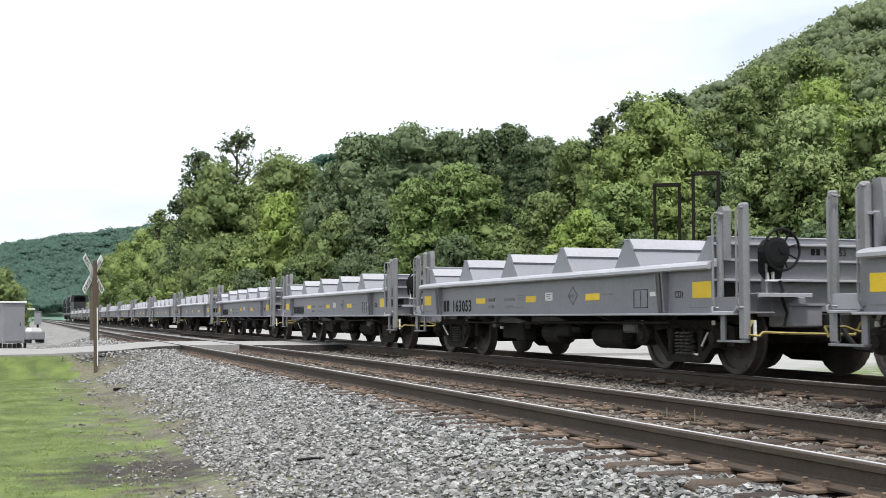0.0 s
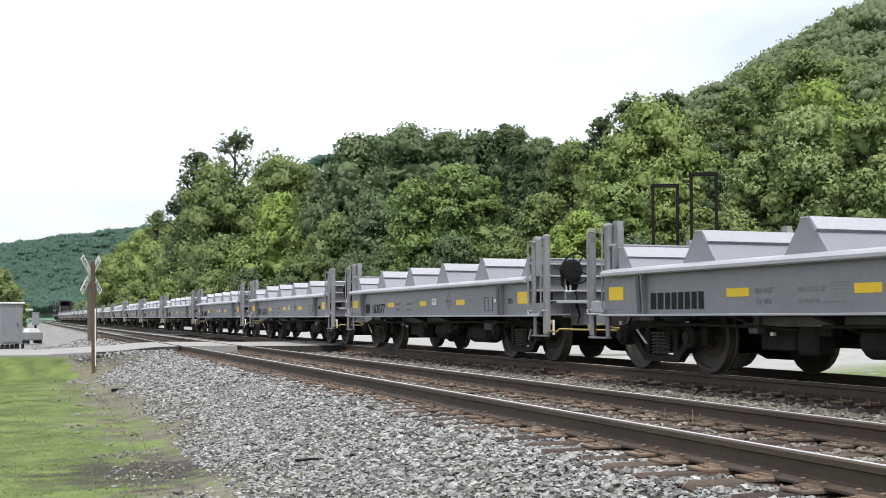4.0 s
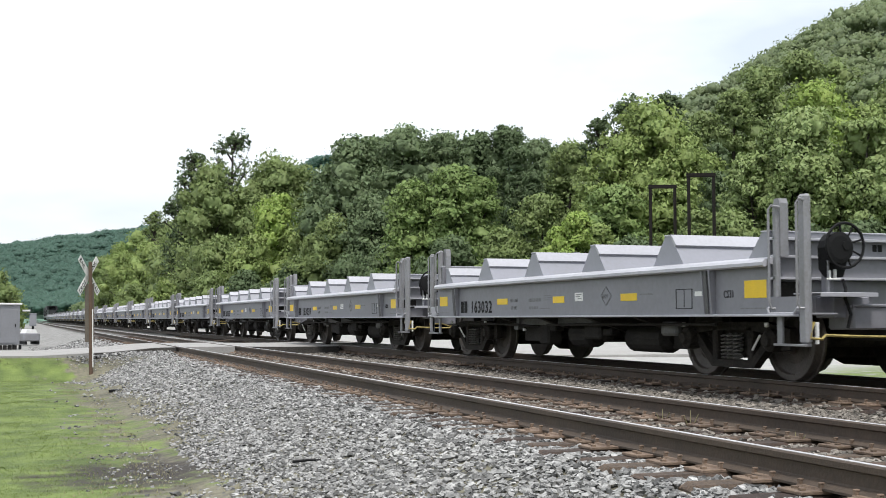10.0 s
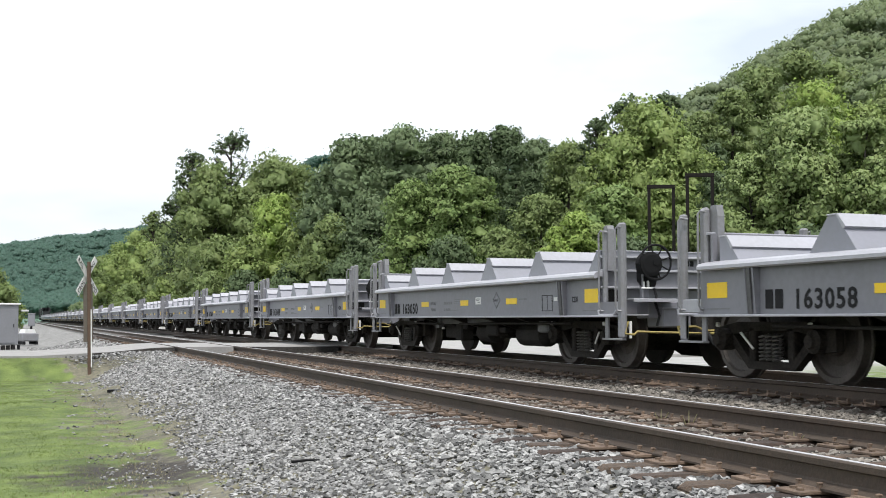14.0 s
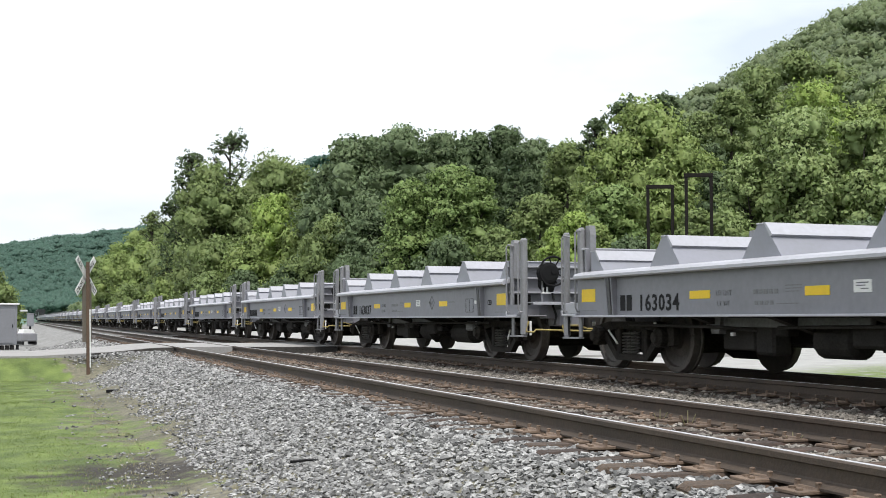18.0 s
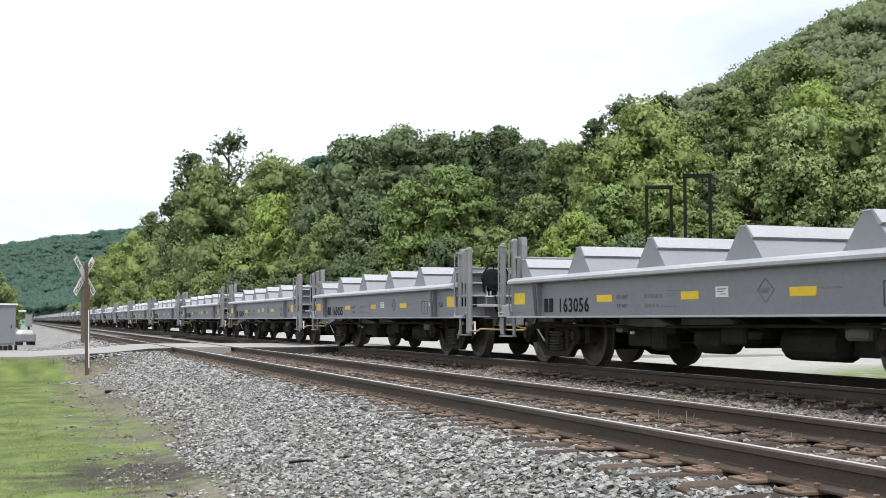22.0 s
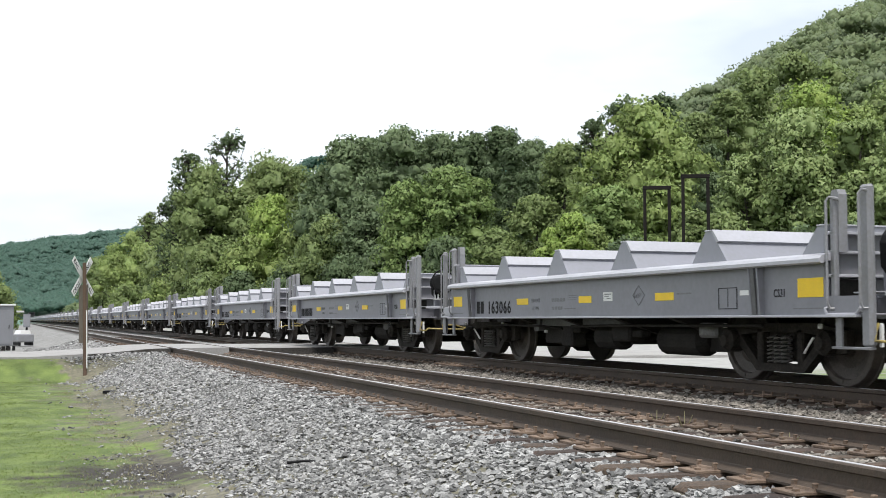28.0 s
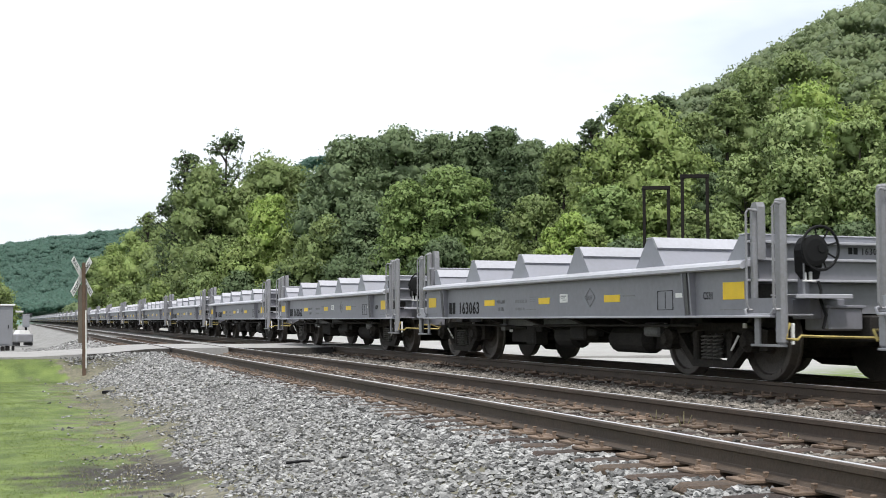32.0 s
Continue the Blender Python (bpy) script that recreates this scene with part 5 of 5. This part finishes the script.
for x in (-0.32, 0.32):
    part("skid", Bld().box(x - 0.06, x + 0.06, -0.65, 0.65, -0.05, 0.12, 0.02), BLACK, box3)

# ---- dark portal frames beyond the train ----
OLD_STEEL = mat("old_brown_steel", (0.012, 0.011, 0.010), 0.75, 0.0, (0.02, 0.017, 0.015), 3, 40, 0.7, 0.2, 50, 0.08, spec=0.1)
for x, y, h, w in ((25.6, 43.98, 6.37, 0.51), (26.5, 42.4, 6.72, 0.51)):
    z = ground_z(x, y)
    fr = empty("portal_frame", pose(x, y, z, 0, 0, -25), "dark brown steel portal frame before the trees", "steel frame", "pair of portal frames")
    for s in (-1, 1):
        part("upright", Bld().box(s * w - 0.062, s * w + 0.062, -0.062, 0.062, -0.3, h - z - 0.1, 0.008), OLD_STEEL, fr)
    part("crossbar", Bld().box(-w - 0.08, w + 0.08, -0.08, 0.08, h - z - 0.15, h - z, 0.008), OLD_STEEL, fr)

# ---- ballast ----
ROCK_V = np.array([(a, b, c) for a in (-1, 1) for b in (-1, 1) for c in (-1, 1)], dtype=float) * 0.68
ROCK_F = np.array([(0, 1, 3, 2), (4, 6, 7, 5), (0, 4, 5, 1), (2, 3, 7, 6), (0, 2, 6, 4), (1, 5, 7, 3)])
ROCK_F = np.concatenate([ROCK_F[:, (0, 1, 2)], ROCK_F[:, (0, 2, 3)]])


def turns(rng, n):
    q = rng.normal(size=(n, 4))
    q /= np.linalg.norm(q, axis=1)[:, None]
    a, b, c, d = q.T
    return np.stack([np.stack([1 - 2 * (c * c + d * d), 2 * (b * c - a * d), 2 * (b * d + a * c)], -1),
                     np.stack([2 * (b * c + a * d), 1 - 2 * (b * b + d * d), 2 * (c * d - a * b)], -1),
                     np.stack([2 * (b * d - a * c), 2 * (c * d + a * b), 1 - 2 * (b * b + c * c)], -1)], -2)


def stones(rng, pts, r):
    n = len(pts)
    v = np.repeat(ROCK_V[None], n, 0) * rng.uniform(0.6, 1.3, (n, 8, 1)) + rng.normal(scale=0.1, size=(n, 8, 3)) 
    v *= rng.uniform(0.6, 1.4, (n, 1, 3))
    v = np.einsum("nij,nkj->nki", turns(rng, n), v)
    v[:, :, 2] *= 0.62
    v = v * r[:, None, None] + np.asarray(pts)[:, None, :]
    f = ROCK_F[None] + (np.arange(n) * 8)[:, None, None]
    return v.reshape(-1, 3), f.reshape(-1, 3)


srng = np.random.default_rng(3)
pts, rad = [], []


def scatter(x0, x1, y0, y1, density, r0, r1, thin=None):
    n = int((x1 - x0) * (y1 - y0) * density)
    xs, ys = srng.uniform(x0, x1, n), srng.uniform(y0, y1, n)
    for x, y in zip(xs, ys):
        if y < x / 0.845 - 1.0 or (thin and srng.uniform() > thin(x, y)):
            continue
        low = 0.0
        for first, centre in ((4.2, T_NEAR), (3.0, T_FAR)):
            if abs(x - centre) < 1.34:
                off = (y - first + TIE_STEP / 2) % TIE_STEP - TIE_STEP / 2
                if abs(off) < 0.125 and srng.uniform() < 0.93:
                    low = None
                    break
                low = -0.018
        if low is None:
            continue
        pts.append((x, y, ground_z(x, y) - low + srng.uniform(-0.012, 0.014)))
        rad.append(srng.uniform(r0, r1) * (1.25 if srng.uniform() < 0.12 else 1.0))


def verge(x, y):
    return min(1.0, max(0.006, (x - 1.25 - 0.45 * ss(9, 16, y) + 0.4 * ss(22, 29, y) - 0.5 * noise.noise((x * 1.3, y * 0.8, 4.0))) / 0.75))


scatter(0.5, 3.45, 7.5, 17.5, 1250, 0.015, 0.027, verge)
scatter(0.5, 3.45, 17.5, 30.6, 520, 0.021, 0.035, verge)
scatter(1.7, 3.45, 3.6, 7.5, 1300, 0.015, 0.027)
scatter(3.25, 3.7, 4.0, 14, 1250, 0.016, 0.028)
scatter(3.25, 3.7, 14, 30.4, 500, 0.02, 0.034)
scatter(3.9, 5.26, 4.5, 14.0, 700, 0.017, 0.030)
scatter(3.9, 5.26, 14.0, 30.4, 300, 0.022, 0.036)
scatter(5.42, 7.7, 6.0, 18, 520, 0.019, 0.032)
scatter(5.42, 7.7, 18, 30.4, 240, 0.026, 0.042)
scatter(7.6, 10.4, 9.0, 30.4, 80, 0.026, 0.044)
scatter(0.75, 2.1, 10.6, 13.4, 90, 0.008, 0.020)
scatter(1.2, 2.4, 13.4, 24.0, 25, 0.012, 0.024)
scatter(0.5, 3.5, 38.2, 60, 60, 0.03, 0.055)
order = sorted(range(len(pts)), key=lambda i: math.hypot(pts[i][0] - 2.3, pts[i][1] - 9.5))
clean, dirty = [i for i in order[300:] if pts[i][0] < 3.72], [i for i in order[300:] if pts[i][0] >= 3.72]
v, f = stones(srng, [pts[i] for i in dirty], np.array([rad[i] for i in dirty]))
tagged(new("track_ballast", mesh_np("track_ballast", v, f, STONE_DIRTY)), "rust-stained brownish stones between the rails and tracks", "gravel", kind="stuff")
v, f = stones(srng, [pts[i] for i in clean], np.array([rad[i] for i in clean]))
ballast = tagged(new("ballast", mesh_np("ballast", v, f, STONE)), "loose grey crushed-stone ballast round the tracks", "gravel", kind="stuff")
stone_meshes = []
for k in range(8):
    v, f = stones(np.random.default_rng(70 + k), [(0, 0, 0)], np.array([1.0]))
    stone_meshes.append(mesh_np("stone", v, f, STONE_ONE))
for i in order[:300]:
    ob = part("stone", None, STONE_ONE, ballast, at=pts[i], mesh=stone_meshes[i % 8])
    ob.scale = (rad[i],) * 3
    ob.rotation_euler = (0, 0, i * 1.7)

# ---- grass and weeds ----
GRASS = leaf_mat("grass_blades", (0.18, 0.24, 0.06), 0.15, 0.012)
STRAW = leaf_mat("dry_weeds", (0.29, 0.265, 0.15), 0.3, 0.01)


def blades_mesh(name, n, x0, x1, y0, y1, h0, h1, material, keep):
    v, f = [], []
    for k in range(n):
        x, y = srng.uniform(x0, x1), srng.uniform(y0, y1)
        if srng.uniform() > keep(x, y):
            continue
        z = ground_z(x, y)
        for q in range(3):
            a, h = srng.uniform(0, math.tau), srng.uniform(h0, h1)
            bx, by = x + srng.uniform(-0.03, 0.03), y + srng.uniform(-0.03, 0.03)
            lean, w = srng.uniform(0.6, 1.8) * h, 0.004 + 0.05 * h
            i = len(v)
            w = -w if math.sin(a) > 0 else w
            v += [(bx + w * math.sin(a), by - w * math.cos(a), z - 0.01), (bx - w * math.sin(a), by + w * math.cos(a), z - 0.01),
                  (bx + lean * math.cos(a), by + lean * math.sin(a), z + h)]
            f.append((i, i + 1, i + 2))
    up = np.tile((0.0, -0.15, 1.0), (len(v), 1))
    return mesh_np(name, np.array(v), np.array(f), material, up)


def lawn(x, y):
    return min(1.0, max(0.0, (1.15 - x + 0.9 * noise.noise((x * 0.9, y * 0.5, 2.0))) / 0.9))


tagged(new("grass", blades_mesh("grass", 52000, -3.6, 1.6, 8.5, 29.5, 0.006, 0.017, GRASS, lawn)), "short bright green grass on the verge", "grass", kind="stuff")
tagged(new("dry_weeds", blades_mesh("dry_weeds", 30000, -1.5, 2.8, 9.0, 30.0, 0.008, 0.028, STRAW,
                                    lambda x, y: 0.6 * math.exp(-((x - 1.15 - 0.35 * ss(9, 16, y) - 0.6 * noise.noise((x, y * 0.6, 8.0))) / 0.55) ** 2))),
       "thin dry weeds between the grass and the ballast", "weeds", kind="stuff")

TALL = leaf_mat("tall_weeds", (0.15, 0.18, 0.065), 0.2, 0.015)
tagged(new("tall_weeds", blades_mesh("tall_weeds", 6000, -8.0, 1.0, 28.9, 30.3, 0.012, 0.04, TALL,
                                     lambda x, y: 0.75 * ramp(28.9, 29.8, y) * ramp(-0.9, -0.1, noise.noise((x * 0.8, y * 0.7, 5.0))))),
       "rough olive weeds along the edge of the road", "weeds", kind="stuff")

# ---- litter ----
stick_z = ground_z(2.25, 9.5) + 0.03
tagged(new("stick", Bld().tube([(2.12, 9.56, stick_z), (2.25, 9.52, stick_z + 0.014), (2.40, 9.47, stick_z + 0.01), (2.53, 9.42, stick_z + 0.012)], 0.013, 6, 0.007).mesh("stick", BLACK)),
       "thin dark stick lying on the ballast", "stick")
slab_z = ground_z(1.76, 23.2)
tagged(new("dark_slab", Bld().prism([(1.62, 23.1), (1.8, 23.05), (1.93, 23.2), (1.85, 23.33), (1.68, 23.3)], 2, slab_z - 0.02, slab_z + 0.03).mesh("dark_slab", BLACK)),
       "flat dark scrap on the ballast near the crossing", "scrap")
for wx, wy, tall_ in ((5.2, 8.98, 1.0), (5.15, 8.45, 1.2), (5.18, 7.1, 0.8)):
    weed = empty("weed", pose(wx, wy, -0.22), "small pale weed growing beside the rail", "weed", "weeds between the rails")
    for dx, dy, h in ((0.02, 0.03, 0.14), (-0.03, 0.01, 0.11), (0.03, -0.03, 0.12)):
        part("stalk", Bld().tube([(0, 0, 0), (dx, dy, h * 0.6 * tall_), (dx * 1.6, dy * 1.6, h * tall_)], 0.006, 5, 0.003), STRAW, weed)


# ---- everything that moves ----
def motions():
    times = [float(t) for t in DRIFT]
    for n, ob in wagons.items():
        walk(ob, [(t, place_car(wagon_y(n, t))) for t in times])
    for n, ob in engines.items():
        walk(ob, [(t, place_car(engine_y(n, t))) for t in times])
    # every wheel turns as far as its wagon rolls; alike wheels share one action
    first = {}
    for ob in [o for o in bpy.data.objects if "axle_at" in o]:
        key = ob["axle_at"]
        if key not in first:
            at = ob.location.copy()
            walk(ob, [(k / FPS, pose(at.x, at.y, at.z, -math.degrees(L_CAR * (run(k / FPS) - run(0)) / 0.457))) for k in range(0, 32 * FPS + 1)])
            first[key] = ob
        else:
            src = first[key].animation_data
            ob.rotation_mode = "QUATERNION"
            ob.animation_data_create()
            ob.animation_data.action = src.action
            ob.animation_data.action_slot = src.action_slot


motions()
